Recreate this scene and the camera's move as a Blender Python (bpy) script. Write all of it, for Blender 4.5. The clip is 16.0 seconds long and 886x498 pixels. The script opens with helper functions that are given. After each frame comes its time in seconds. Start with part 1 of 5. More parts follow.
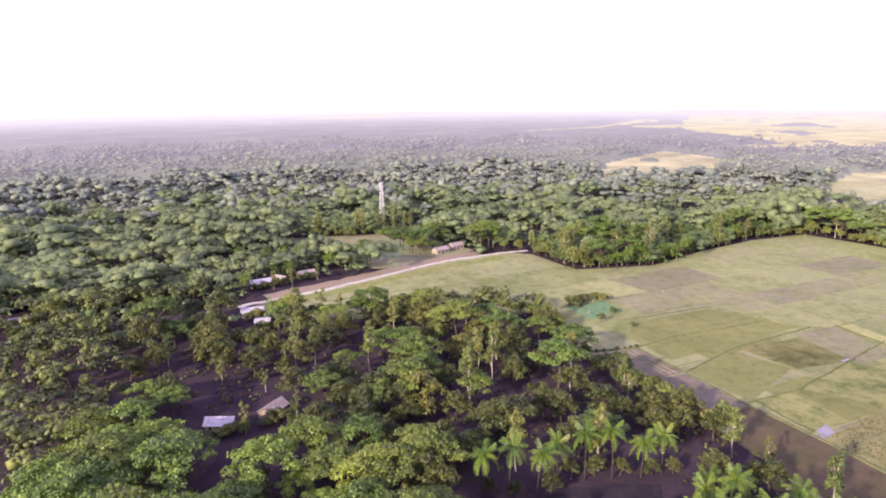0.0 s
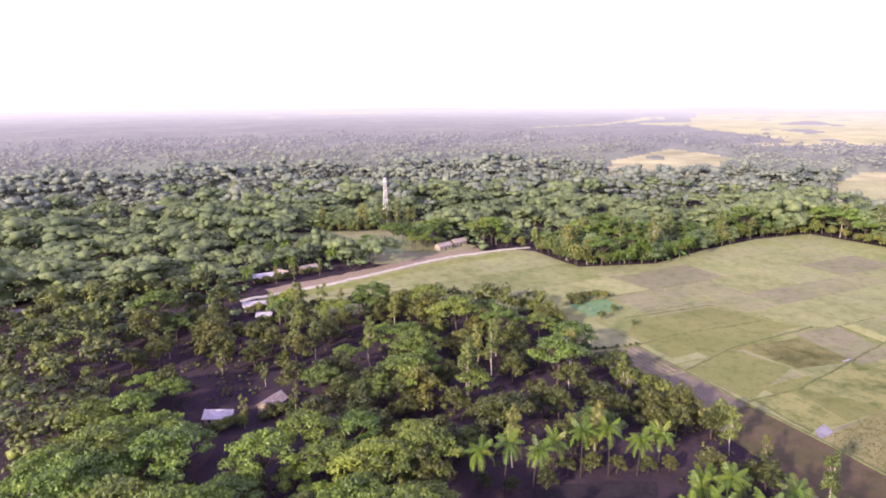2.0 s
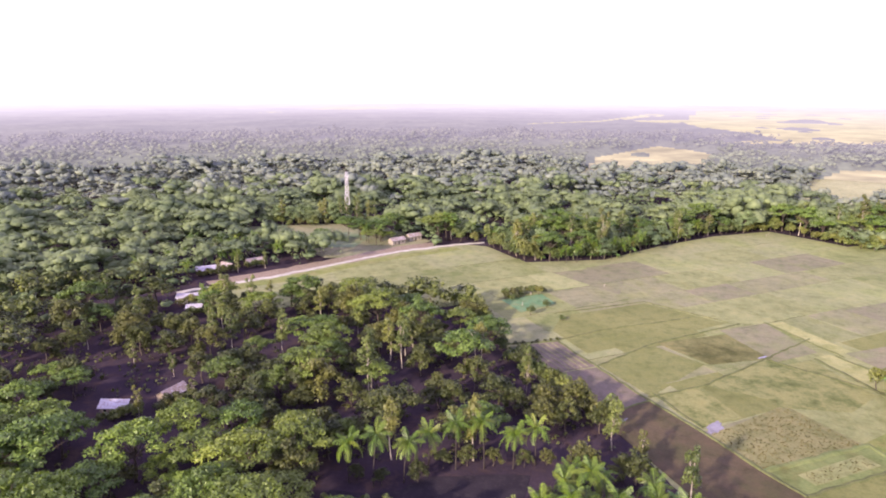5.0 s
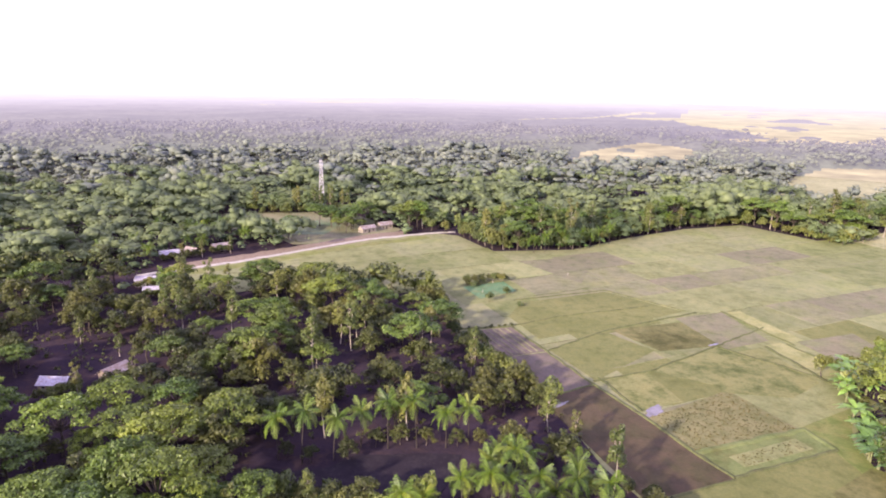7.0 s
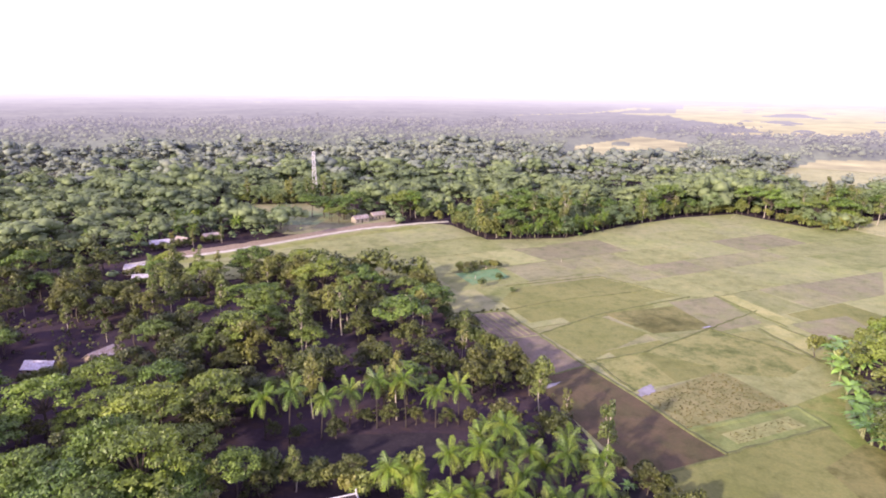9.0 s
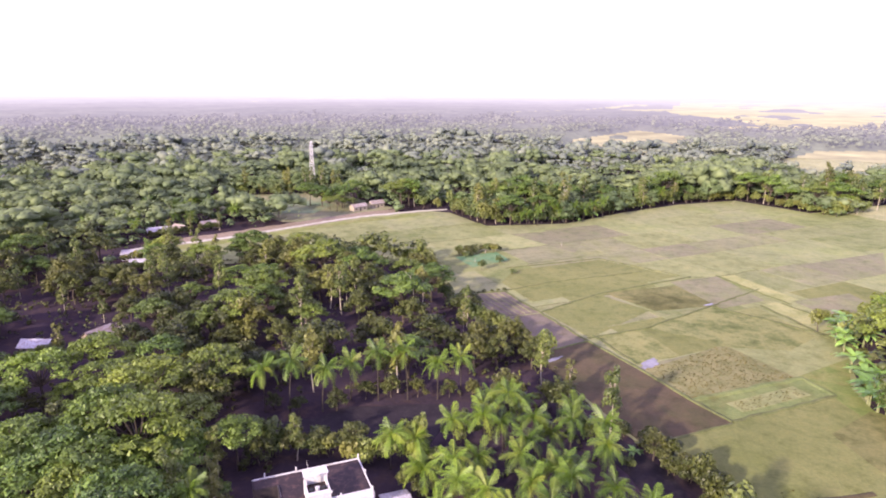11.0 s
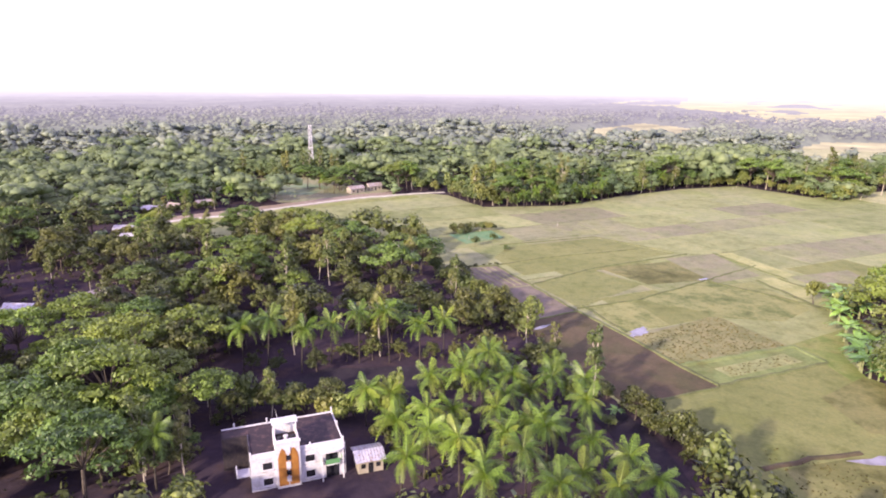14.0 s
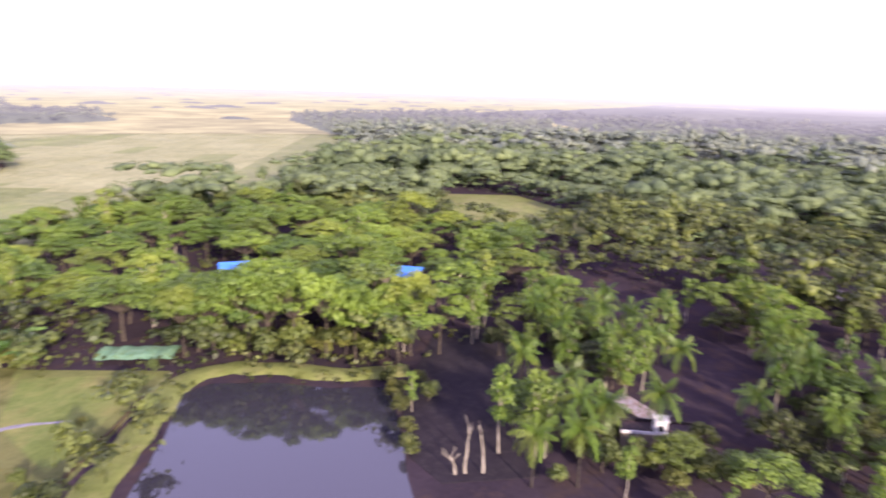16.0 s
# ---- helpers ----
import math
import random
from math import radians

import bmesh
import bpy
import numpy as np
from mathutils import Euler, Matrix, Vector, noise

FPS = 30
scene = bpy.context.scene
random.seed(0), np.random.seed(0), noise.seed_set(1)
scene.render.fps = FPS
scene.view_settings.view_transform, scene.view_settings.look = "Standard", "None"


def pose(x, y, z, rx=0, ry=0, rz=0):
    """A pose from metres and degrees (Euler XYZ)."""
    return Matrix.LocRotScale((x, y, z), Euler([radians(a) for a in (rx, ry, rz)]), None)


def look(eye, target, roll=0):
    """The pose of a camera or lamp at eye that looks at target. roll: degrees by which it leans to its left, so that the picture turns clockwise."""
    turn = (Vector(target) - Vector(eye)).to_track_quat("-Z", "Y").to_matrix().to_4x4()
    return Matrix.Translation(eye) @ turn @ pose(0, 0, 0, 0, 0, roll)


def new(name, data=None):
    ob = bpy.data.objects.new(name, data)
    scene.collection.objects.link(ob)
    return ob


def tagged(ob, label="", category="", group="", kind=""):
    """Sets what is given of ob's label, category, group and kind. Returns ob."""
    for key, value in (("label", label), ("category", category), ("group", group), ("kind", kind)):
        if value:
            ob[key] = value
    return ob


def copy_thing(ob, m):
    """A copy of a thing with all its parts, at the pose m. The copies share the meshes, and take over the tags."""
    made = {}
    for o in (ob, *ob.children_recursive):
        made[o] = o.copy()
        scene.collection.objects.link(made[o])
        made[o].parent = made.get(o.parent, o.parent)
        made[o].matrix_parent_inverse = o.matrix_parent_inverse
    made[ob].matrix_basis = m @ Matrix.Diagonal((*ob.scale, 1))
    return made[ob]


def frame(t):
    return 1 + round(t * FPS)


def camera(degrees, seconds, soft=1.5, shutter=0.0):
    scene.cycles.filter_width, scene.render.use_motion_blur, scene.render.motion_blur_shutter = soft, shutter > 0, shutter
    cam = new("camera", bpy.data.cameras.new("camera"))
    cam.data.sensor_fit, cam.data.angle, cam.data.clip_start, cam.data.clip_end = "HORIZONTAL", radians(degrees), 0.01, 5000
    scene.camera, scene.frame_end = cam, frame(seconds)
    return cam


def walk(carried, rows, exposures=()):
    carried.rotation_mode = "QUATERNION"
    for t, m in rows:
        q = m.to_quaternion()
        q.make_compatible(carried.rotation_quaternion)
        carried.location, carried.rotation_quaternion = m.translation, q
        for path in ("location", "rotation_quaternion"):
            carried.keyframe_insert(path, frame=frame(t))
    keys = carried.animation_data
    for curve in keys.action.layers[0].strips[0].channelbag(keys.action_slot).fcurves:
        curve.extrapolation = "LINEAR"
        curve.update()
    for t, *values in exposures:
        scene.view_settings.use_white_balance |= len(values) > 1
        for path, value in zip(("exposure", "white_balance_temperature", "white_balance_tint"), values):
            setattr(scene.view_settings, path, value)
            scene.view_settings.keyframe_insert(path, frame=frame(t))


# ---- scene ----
cam = camera(70.7, 16.0, soft=1.9, shutter=0.12)
PATH = [
    (0, (25.301, -8.959, 95.613), (24.98, -7.041, 95.146), -0.6),
    (0.5, (23.55, -9.103, 95.61), (23.229, -7.186, 95.139), -0.5),
    (1, (23.291, -9.292, 95.568), (22.964, -7.377, 95.094), -0.3),
    (1.5, (24.662, -9.276, 95.298), (24.328, -7.361, 94.826), -0.4),
    (2, (27.122, -8.878, 95.667), (26.784, -6.966, 95.188), -0.2),
    (2.5, (30.289, -8.494, 95.765), (29.948, -6.583, 95.284), -0.1),
    (3, (35.042, -7.932, 95.545), (34.696, -6.022, 95.063), -0.0),
    (3.5, (40.143, -6.941, 95.54), (39.795, -5.032, 95.055), 0.0),
    (4, (46.604, -5.556, 95.286), (46.252, -3.649, 94.798), 0.1),
    (4.5, (52.647, -4.466, 95.089), (52.294, -2.56, 94.598), 0.1),
    (5, (59.439, -3.395, 94.717), (59.086, -1.488, 94.226), 0.2),
    (7.3, (75.988, -0.422, 89.842), (75.654, 1.484, 89.339), 1.1),
    (7.5, (76.668, -0.063, 89.648), (76.339, 1.846, 89.148), 0.7),
    (8, (76.839, 0.091, 88.103), (76.515, 2.0, 87.599), 0.9),
    (8.5, (76.969, 0.051, 86.497), (76.644, 1.959, 85.991), 0.8),
    (9, (76.625, -0.066, 84.581), (76.301, 1.841, 84.073), 0.8),
    (11.3, (75.7, -0.418, 76.351), (75.383, 1.491, 75.842), 0.4),
    (11.5, (75.355, -0.372, 76.145), (75.034, 1.533, 75.629), 0.7),
    (12, (74.166, -0.597, 74.367), (73.842, 1.308, 73.852), 0.6),
    (12.5, (74.221, -0.574, 72.843), (73.894, 1.33, 72.325), 0.7),
    (13, (75.691, -0.18, 70.777), (75.36, 1.724, 70.261), 0.7),
    (13.5, (78.023, 0.281, 69.074), (77.689, 2.184, 68.558), 0.7),
    (14, (81.822, 0.93, 67.304), (81.484, 2.832, 66.788), 0.6),
    (14.5, (86.448, 1.547, 65.599), (86.117, 3.451, 65.083), 0.6),
    (15, (94.245, 1.355, 63.965), (94.291, 3.289, 63.459), 0.8),
    (15.2, (99.063, 1.583, 62.687), (99.385, 3.492, 62.185), 1.0),
    (15.4, (103.052, 2.41, 61.456), (103.766, 4.208, 60.951), 1.0),
    (15.5, (104.5, 2.756, 61.056), (105.337, 4.501, 60.552), 1.2),
    (15.6, (105.773, 3.05, 60.722), (106.855, 4.654, 60.214), 1.5),
    (15.7, (106.677, 3.223, 60.365), (107.872, 4.743, 59.856), 1.6),
    (15.8, (107.426, 3.284, 60.077), (108.836, 4.61, 59.571), 2.0),
    (15.9, (108.157, 2.844, 59.81), (109.656, 4.067, 59.306), 1.9),
    (16, (109.022, 1.933, 59.576), (110.68, 2.933, 59.075), 1.6),
]
walk(cam, [(t, look(eye, target, roll)) for t, eye, target, roll in PATH], exposures=[(0.0, 1.04, 6350, 30), (5.0, 1.08, 6350, 30), (9.0, 1.12, 6350, 30), (12.0, 1.22, 6330, 29), (14.5, 1.25, 6320, 28), (15.3, 1.2, 6310, 28), (16.0, 1.1, 6300, 28)])

# ---- world, sun ----
SUN_FROM = Vector((-0.5, -0.86, 0.0)).normalized()
SUN_HEIGHT = 21.0
world = bpy.data.worlds.new("sky")
scene.world = world
world.use_nodes = True
wn = world.node_tree
sky = wn.nodes.new("ShaderNodeTexSky")
sky.sky_type, sky.sun_disc = "NISHITA", False
sky.sun_elevation = radians(SUN_HEIGHT)
sky.sun_rotation = math.atan2(SUN_FROM.x, SUN_FROM.y)
sky.air_density, sky.dust_density, sky.ozone_density = 1.0, 0.3, 2.0
# a hazy morning: thin white-lavender haze over the clear sky
hazy = wn.nodes.new("ShaderNodeMix")
hazy.data_type, hazy.blend_type = "RGBA", "ADD"
hazy.inputs[0].default_value = 1.0
hazy.inputs[7].default_value = (4.3, 3.45, 5.2, 1)
wn.links.new(sky.outputs[0], hazy.inputs[6])
wn.links.new(hazy.outputs[2], wn.nodes["Background"].inputs[0])
wn.nodes["Background"].inputs[1].default_value = 0.1
lamp = bpy.data.lights.new("sun", "SUN")
lamp.energy, lamp.angle, lamp.color = 4.4, radians(2.5), (1.0, 0.88, 0.68)
sun = new("sun", lamp)
sun_dir = SUN_FROM * math.cos(radians(SUN_HEIGHT)) + Vector((0, 0, math.sin(radians(SUN_HEIGHT))))
sun.matrix_world = look(sun_dir * 300, (0, 0, 0))

# ---- materials ----


def material(name):
    m = bpy.data.materials.new(name)
    m.use_nodes = True
    t = m.node_tree
    return m, t, t.nodes["Principled BSDF"]


def noise_node(t, scale, detail=4.0, vec=None, rough=0.55):
    n = t.nodes.new("ShaderNodeTexNoise")
    n.inputs["Scale"].default_value, n.inputs["Detail"].default_value = scale, detail
    n.inputs["Roughness"].default_value = rough
    if vec is not None:
        t.links.new(vec, n.inputs["Vector"])
    return n.outputs["Fac"]


def ramp(t, fac, stops):
    r = t.nodes.new("ShaderNodeValToRGB")
    e = r.color_ramp.elements
    while len(e) < len(stops):
        e.new(0.5)
    for k, (p, c) in zip(e, stops):
        k.position, k.color = p, (*c, 1)
    t.links.new(fac, r.inputs[0])
    return r.outputs[0]


def mix(t, fac, a, b, how="MIX"):
    n = t.nodes.new("ShaderNodeMix")
    n.data_type, n.blend_type = "RGBA", how
    for sock, v in ((n.inputs[0], fac), (n.inputs[6], a), (n.inputs[7], b)):
        if isinstance(v, (int, float)):
            sock.default_value = v
        elif isinstance(v, tuple):
            sock.default_value = (*v, 1)
        else:
            t.links.new(v, sock)
    return n.outputs[2]


def position(t):
    return t.nodes.new("ShaderNodeNewGeometry").outputs["Position"]


def bump(t, bsdf, height, strength, distance):
    b = t.nodes.new("ShaderNodeBump")
    b.inputs["Strength"].default_value, b.inputs["Distance"].default_value = strength, distance
    t.links.new(height, b.inputs["Height"])
    t.links.new(b.outputs[0], bsdf.inputs["Normal"])


def surface(name, a, b, scale, rough=0.85, fine=12.0, c=None, metal=0.0, relief=0.02, spec=0.3):
    """Two or three colours mixed by noise at two sizes, with a fine relief."""
    m, t, p = material(name)
    pos = position(t)
    broad, grain = noise_node(t, scale, 5, pos), noise_node(t, scale * fine, 4, pos)
    col = ramp(t, broad, [(0.35, a), (0.65, b)])
    if c:
        col = mix(t, ramp(t, noise_node(t, scale * 2.7, 6, pos, 0.7), [(0.5, (0, 0, 0)), (0.62, (1, 1, 1))]), col, c)
    col = mix(t, 0.35, col, ramp(t, grain, [(0.3, (0.45, 0.45, 0.45)), (0.7, (1, 1, 1))]), "MULTIPLY")
    t.links.new(col, p.inputs["Base Color"])
    p.inputs["Roughness"].default_value, p.inputs["Metallic"].default_value = rough, metal
    p.inputs["Specular IOR Level"].default_value = spec
    if relief:
        bump(t, p, grain, 0.6, relief)
    return m


def plot_material(name, a, b, c, hue=0.0, scale=0.05):
    """Field soil and crop: each plot takes its own tone between a and b, with patches of c."""
    m, t, p = material(name)
    pos = position(t)
    ob = t.nodes.new("ShaderNodeObjectInfo").outputs["Random"]
    col = mix(t, ob, a, b)
    patch = ramp(t, noise_node(t, scale, 7, pos, 0.65), [(0.46, (0, 0, 0)), (0.64, (1, 1, 1))])
    col = mix(t, patch, col, c)
    stain = noise_node(t, 0.09, 8, pos, 0.72)
    col = mix(t, 0.45, col, ramp(t, stain, [(0.36, (0.66, 0.72, 0.58)), (0.5, (1.0, 1.0, 1.0)), (0.66, (1.2, 1.12, 1.05))]), "MULTIPLY")
    fine = noise_node(t, 1.3, 6, pos, 0.75)
    col = mix(t, 0.5, col, ramp(t, fine, [(0.3, (0.5, 0.48, 0.42)), (0.7, (1.1, 1.1, 1.0))]), "MULTIPLY")
    broad = noise_node(t, 0.018, 3, pos)
    col = mix(t, 0.35, col, ramp(t, broad, [(0.35, (0.6, 0.6, 0.5)), (0.65, (1.1, 1.05, 1.0))]), "MULTIPLY")
    weeds = noise_node(t, 0.22, 5, pos, 0.7)
    col = mix(t, 0.62, col, ramp(t, weeds, [(0.4, (1.12, 1.08, 1.0)), (0.52, (0.95, 0.98, 0.9)), (0.66, (0.58, 0.62, 0.42))]), "MULTIPLY")
    t.links.new(col, p.inputs["Base Color"])
    p.inputs["Roughness"].default_value, p.inputs["Specular IOR Level"].default_value = 0.9, 0.2
    bump(t, p, fine, 0.7, 0.15)
    return m


def foliage(name, dark, light, warm, gloss=0.5, through_leaf=0.16, vary=1.0):
    """Leaves: tone by tree, by leaf and by a broad noise; light shines through them."""
    m, t, p = material(name)
    g = t.nodes.new("ShaderNodeNewGeometry")
    tree = t.nodes.new("ShaderNodeObjectInfo").outputs["Random"]
    col = mix(t, g.outputs["Random Per Island"], dark, light)
    col = mix(t, ramp(t, tree, [(0.0, (0, 0, 0)), (0.55, (0.1, 0.1, 0.1)), (1.0, (0.75, 0.75, 0.75))]), col, warm)
    broad = noise_node(t, 0.03, 4, g.outputs["Position"])
    col = mix(t, 0.6 * vary, col, ramp(t, broad, [(0.38, (0.36, 0.42, 0.42)), (0.62, (1.3, 1.2, 0.95))]), "MULTIPLY")
    crown = noise_node(t, 0.13, 3, g.outputs["Position"])
    col = mix(t, 0.7 * vary, col, ramp(t, crown, [(0.36, (0.5, 0.55, 0.55)), (0.64, (1.2, 1.15, 1.0))]), "MULTIPLY")
    t.links.new(col, p.inputs["Base Color"])
    p.inputs["Roughness"].default_value, p.inputs["Specular IOR Level"].default_value = gloss, 0.35
    tr = t.nodes.new("ShaderNodeBsdfTranslucent")
    t.links.new(mix(t, 1.0, col, (1.0, 1.0, 0.5), "MULTIPLY"), tr.inputs[0])
    mx = t.nodes.new("ShaderNodeMixShader")
    mx.inputs[0].default_value = through_leaf
    t.links.new(p.outputs[0], mx.inputs[1])
    t.links.new(tr.outputs[0], mx.inputs[2])
    t.links.new(mx.outputs[0], t.nodes["Material Output"].inputs["Surface"])
    return m


LEAF_BROAD = foliage("broad_leaves", (0.037, 0.053, 0.018), (0.116, 0.14, 0.035), (0.128, 0.133, 0.033))
LEAF_UMBRELLA = foliage("feathery_leaves", (0.057, 0.113, 0.025), (0.157, 0.253, 0.048), (0.179, 0.222, 0.043))
LEAF_LIME = foliage("lime_leaves", (0.093, 0.166, 0.028), (0.215, 0.322, 0.054), (0.209, 0.252, 0.043))
LEAF_SLENDER = foliage("grey_green_leaves", (0.08, 0.118, 0.032), (0.176, 0.223, 0.06), (0.199, 0.195, 0.052))
LEAF_PALM = foliage("palm_leaves", (0.072, 0.145, 0.018), (0.172, 0.285, 0.031), (0.212, 0.252, 0.033), 0.45)
LEAF_BANANA = foliage("banana_leaves", (0.135, 0.264, 0.06), (0.216, 0.385, 0.1), (0.234, 0.374, 0.1), 0.45)
# the next two leaf colours are lightened and greyed: haze put into base colour
LEAF_FAR_HAZED = foliage("hazed_far_leaves", (0.22, 0.26, 0.223), (0.287, 0.333, 0.279), (0.258, 0.29, 0.245), 0.75, 0.35, 0.7)
LEAF_MID_HAZED = foliage("hazed_village_leaves", (0.15, 0.22, 0.107), (0.222, 0.305, 0.142), (0.215, 0.27, 0.137), 0.7, 0.35, 0.75)
# darkened bark: shade under the crowns is put into this colour
BARK = surface("bark", (0.06, 0.048, 0.036), (0.12, 0.095, 0.07), 1.5)
STEM = surface("banana_stem", (0.17, 0.19, 0.08), (0.24, 0.25, 0.12), 2.0)
PALE_BARK = surface("pale_bark", (0.34, 0.29, 0.22), (0.5, 0.44, 0.34), 1.2)
# tree shade and its purple cast are put into this soil colour
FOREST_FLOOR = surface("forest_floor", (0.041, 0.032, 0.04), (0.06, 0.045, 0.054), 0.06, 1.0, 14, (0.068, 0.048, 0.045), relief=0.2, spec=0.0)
# palm bark darkened further, carrying the shade below the fronds
SHADED_PALM_BARK = surface("shaded_palm_bark", (0.035, 0.028, 0.022), (0.07, 0.058, 0.045), 1.5)
PLOT = plot_material("dry_rice_stubble", (0.258, 0.287, 0.113), (0.218, 0.235, 0.113), (0.17, 0.202, 0.071))
PLOT_GREEN = plot_material("green_crop", (0.17, 0.216, 0.074), (0.184, 0.226, 0.083), (0.147, 0.158, 0.055), scale=0.12)
PLOT_SEEDBED = plot_material("seedbed", (0.125, 0.248, 0.126), (0.138, 0.258, 0.137), (0.175, 0.239, 0.116), scale=0.2)
PLOT_BROWN = plot_material("damp_soil", (0.098, 0.076, 0.046), (0.11, 0.082, 0.052), (0.082, 0.075, 0.036), scale=0.08)
BUND = plot_material("bund_grass", (0.134, 0.157, 0.062), (0.151, 0.167, 0.067), (0.101, 0.108, 0.05), scale=0.3)
PLOT_PLOUGH = plot_material("ploughed_soil", (0.174, 0.148, 0.121), (0.181, 0.153, 0.125), (0.148, 0.13, 0.098), scale=0.2)
PLOT_DAMP = plot_material("damp_fallow", (0.26, 0.25, 0.15), (0.25, 0.25, 0.15), (0.19, 0.235, 0.13), scale=0.03)
PLOT_WEEDY = plot_material("weedy_fallow", (0.178, 0.182, 0.069), (0.187, 0.185, 0.073), (0.097, 0.099, 0.028), scale=0.055)
PLOT_MOTTLED = plot_material("mottled_fallow", (0.237, 0.249, 0.101), (0.245, 0.253, 0.101), (0.134, 0.16, 0.05), scale=0.11)
PLOT_LUSH = plot_material("lush_grass", (0.17, 0.215, 0.06), (0.18, 0.225, 0.065), (0.235, 0.24, 0.09), scale=0.09)
PLOT_GREY = plot_material("grey_mauve_soil", (0.223, 0.211, 0.134), (0.214, 0.206, 0.13), (0.204, 0.221, 0.11), scale=0.07)
PLOT_BRIGHT = plot_material("bright_straw", (0.32, 0.33, 0.15), (0.325, 0.335, 0.15), (0.27, 0.285, 0.11), scale=0.15)
PLOT_WET = plot_material("wet_paddy", (0.19, 0.26, 0.16), (0.2, 0.265, 0.165), (0.24, 0.26, 0.15), scale=0.06)
PLOT_STUBBLE = plot_material("brown_stubble", (0.219, 0.213, 0.1), (0.223, 0.218, 0.1), (0.177, 0.184, 0.076), scale=0.14)
PLOT_STRAW = plot_material("cut_straw", (0.262, 0.282, 0.128), (0.249, 0.269, 0.123), (0.197, 0.217, 0.089), scale=0.1)
PLOT_TAN = plot_material("tan_soil", (0.233, 0.234, 0.138), (0.243, 0.242, 0.138), (0.224, 0.241, 0.108))
# stubble lightened to carry distance haze in its colour
PLOT_HAZED = plot_material("haze_paled_stubble", (0.293, 0.316, 0.147), (0.258, 0.272, 0.143), (0.249, 0.282, 0.113), scale=0.03)
PLOT_OLIVE = plot_material("olive_fallow", (0.201, 0.212, 0.077), (0.193, 0.207, 0.077), (0.142, 0.164, 0.051), scale=0.045)
GRASS = plot_material("grass", (0.202, 0.235, 0.074), (0.212, 0.24, 0.078), (0.248, 0.24, 0.11), scale=0.1)
# far field colour, lightened further with painted haze
FAR_FIELD_HAZED = plot_material("haze_paled_far_field", (0.395, 0.395, 0.225), (0.34, 0.345, 0.185), (0.33, 0.335, 0.17), scale=0.02)
# near-black ground colour that stands in for deep tree shade
SHADE_SOIL = surface("shade_soil", (0.026, 0.021, 0.026), (0.034, 0.028, 0.033), 0.2, 0.9, 10, (0.04, 0.034, 0.036), relief=0.05, spec=0.1)
SOIL = surface("soil", (0.2, 0.15, 0.1), (0.3, 0.24, 0.16), 0.8)
ROAD = surface("sandy_road", (0.376, 0.349, 0.282), (0.489, 0.466, 0.376), 0.3, 0.95)
TIN = surface("tin_sheet", (0.42, 0.42, 0.45), (0.58, 0.57, 0.6), 0.9, 0.45, 6, (0.3, 0.2, 0.14), 0.35)
RUST = surface("rusty_tin", (0.3, 0.24, 0.2), (0.45, 0.42, 0.4), 0.9, 0.6, 6, (0.25, 0.14, 0.08), 0.2)
BLUE = surface("blue_sheet", (0.05, 0.2, 0.72), (0.08, 0.27, 0.8), 0.8, 0.45, 6, relief=0.01)
GREEN_NET = surface("green_net", (0.13, 0.27, 0.16), (0.2, 0.35, 0.22), 0.5, 0.9, 12, (0.12, 0.2, 0.08), relief=0.05)
WHITE = surface("white_wall_paint", (0.562, 0.547, 0.547), (0.623, 0.608, 0.608), 0.4, 0.8, 10, (0.471, 0.45, 0.431), relief=0.004)
# shade on the white house's left side is put into this plaster colour
DARKENED_PLASTER = surface("darkened_plaster", (0.022, 0.019, 0.022), (0.039, 0.031, 0.033), 0.6, 0.9, 9, (0.055, 0.042, 0.039))
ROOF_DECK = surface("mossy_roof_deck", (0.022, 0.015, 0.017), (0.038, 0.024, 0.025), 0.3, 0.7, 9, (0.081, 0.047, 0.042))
MUD_WALL = surface("mud_wall", (0.2, 0.165, 0.13), (0.27, 0.22, 0.17), 0.8)
PALE_MUD = surface("pale_mud_wall", (0.32, 0.28, 0.2), (0.4, 0.35, 0.26), 0.8)
ORANGE = surface("orange_brown_panel", (0.3, 0.13, 0.03), (0.38, 0.17, 0.04), 1.0, 0.5)
GREEN_PAINT = surface("green_paint", (0.1, 0.26, 0.1), (0.13, 0.3, 0.12), 1.0, 0.6)
DARK_GLASS = surface("dark_window", (0.015, 0.015, 0.018), (0.03, 0.03, 0.035), 1.0, 0.15, relief=0, spec=0.5)
STEEL = surface("galvanised_steel", (0.62, 0.6, 0.58), (0.72, 0.7, 0.68), 1.0, 0.5, metal=0.3, relief=0)
BLACK_TANK = surface("dark_plastic", (0.03, 0.03, 0.035), (0.05, 0.05, 0.055), 1.0, 0.4, relief=0)
m, t, p = material("water")
WATER = m
p.inputs["Base Color"].default_value = (0.035, 0.034, 0.042, 1)
p.inputs["Roughness"].default_value = 0.04
p.inputs["Specular IOR Level"].default_value = 1.0
p.inputs["IOR"].default_value = 1.6
bump(t, p, noise_node(t, 0.9, 4, position(t)), 0.1, 0.05)

m, t, p = material("shallow_water")
SHALLOW = m
t.links.new(ramp(t, noise_node(t, 0.4, 4, position(t)), [(0.35, (0.15, 0.135, 0.12)), (0.65, (0.23, 0.215, 0.21))]), p.inputs["Base Color"])
p.inputs["Roughness"].default_value = 0.15

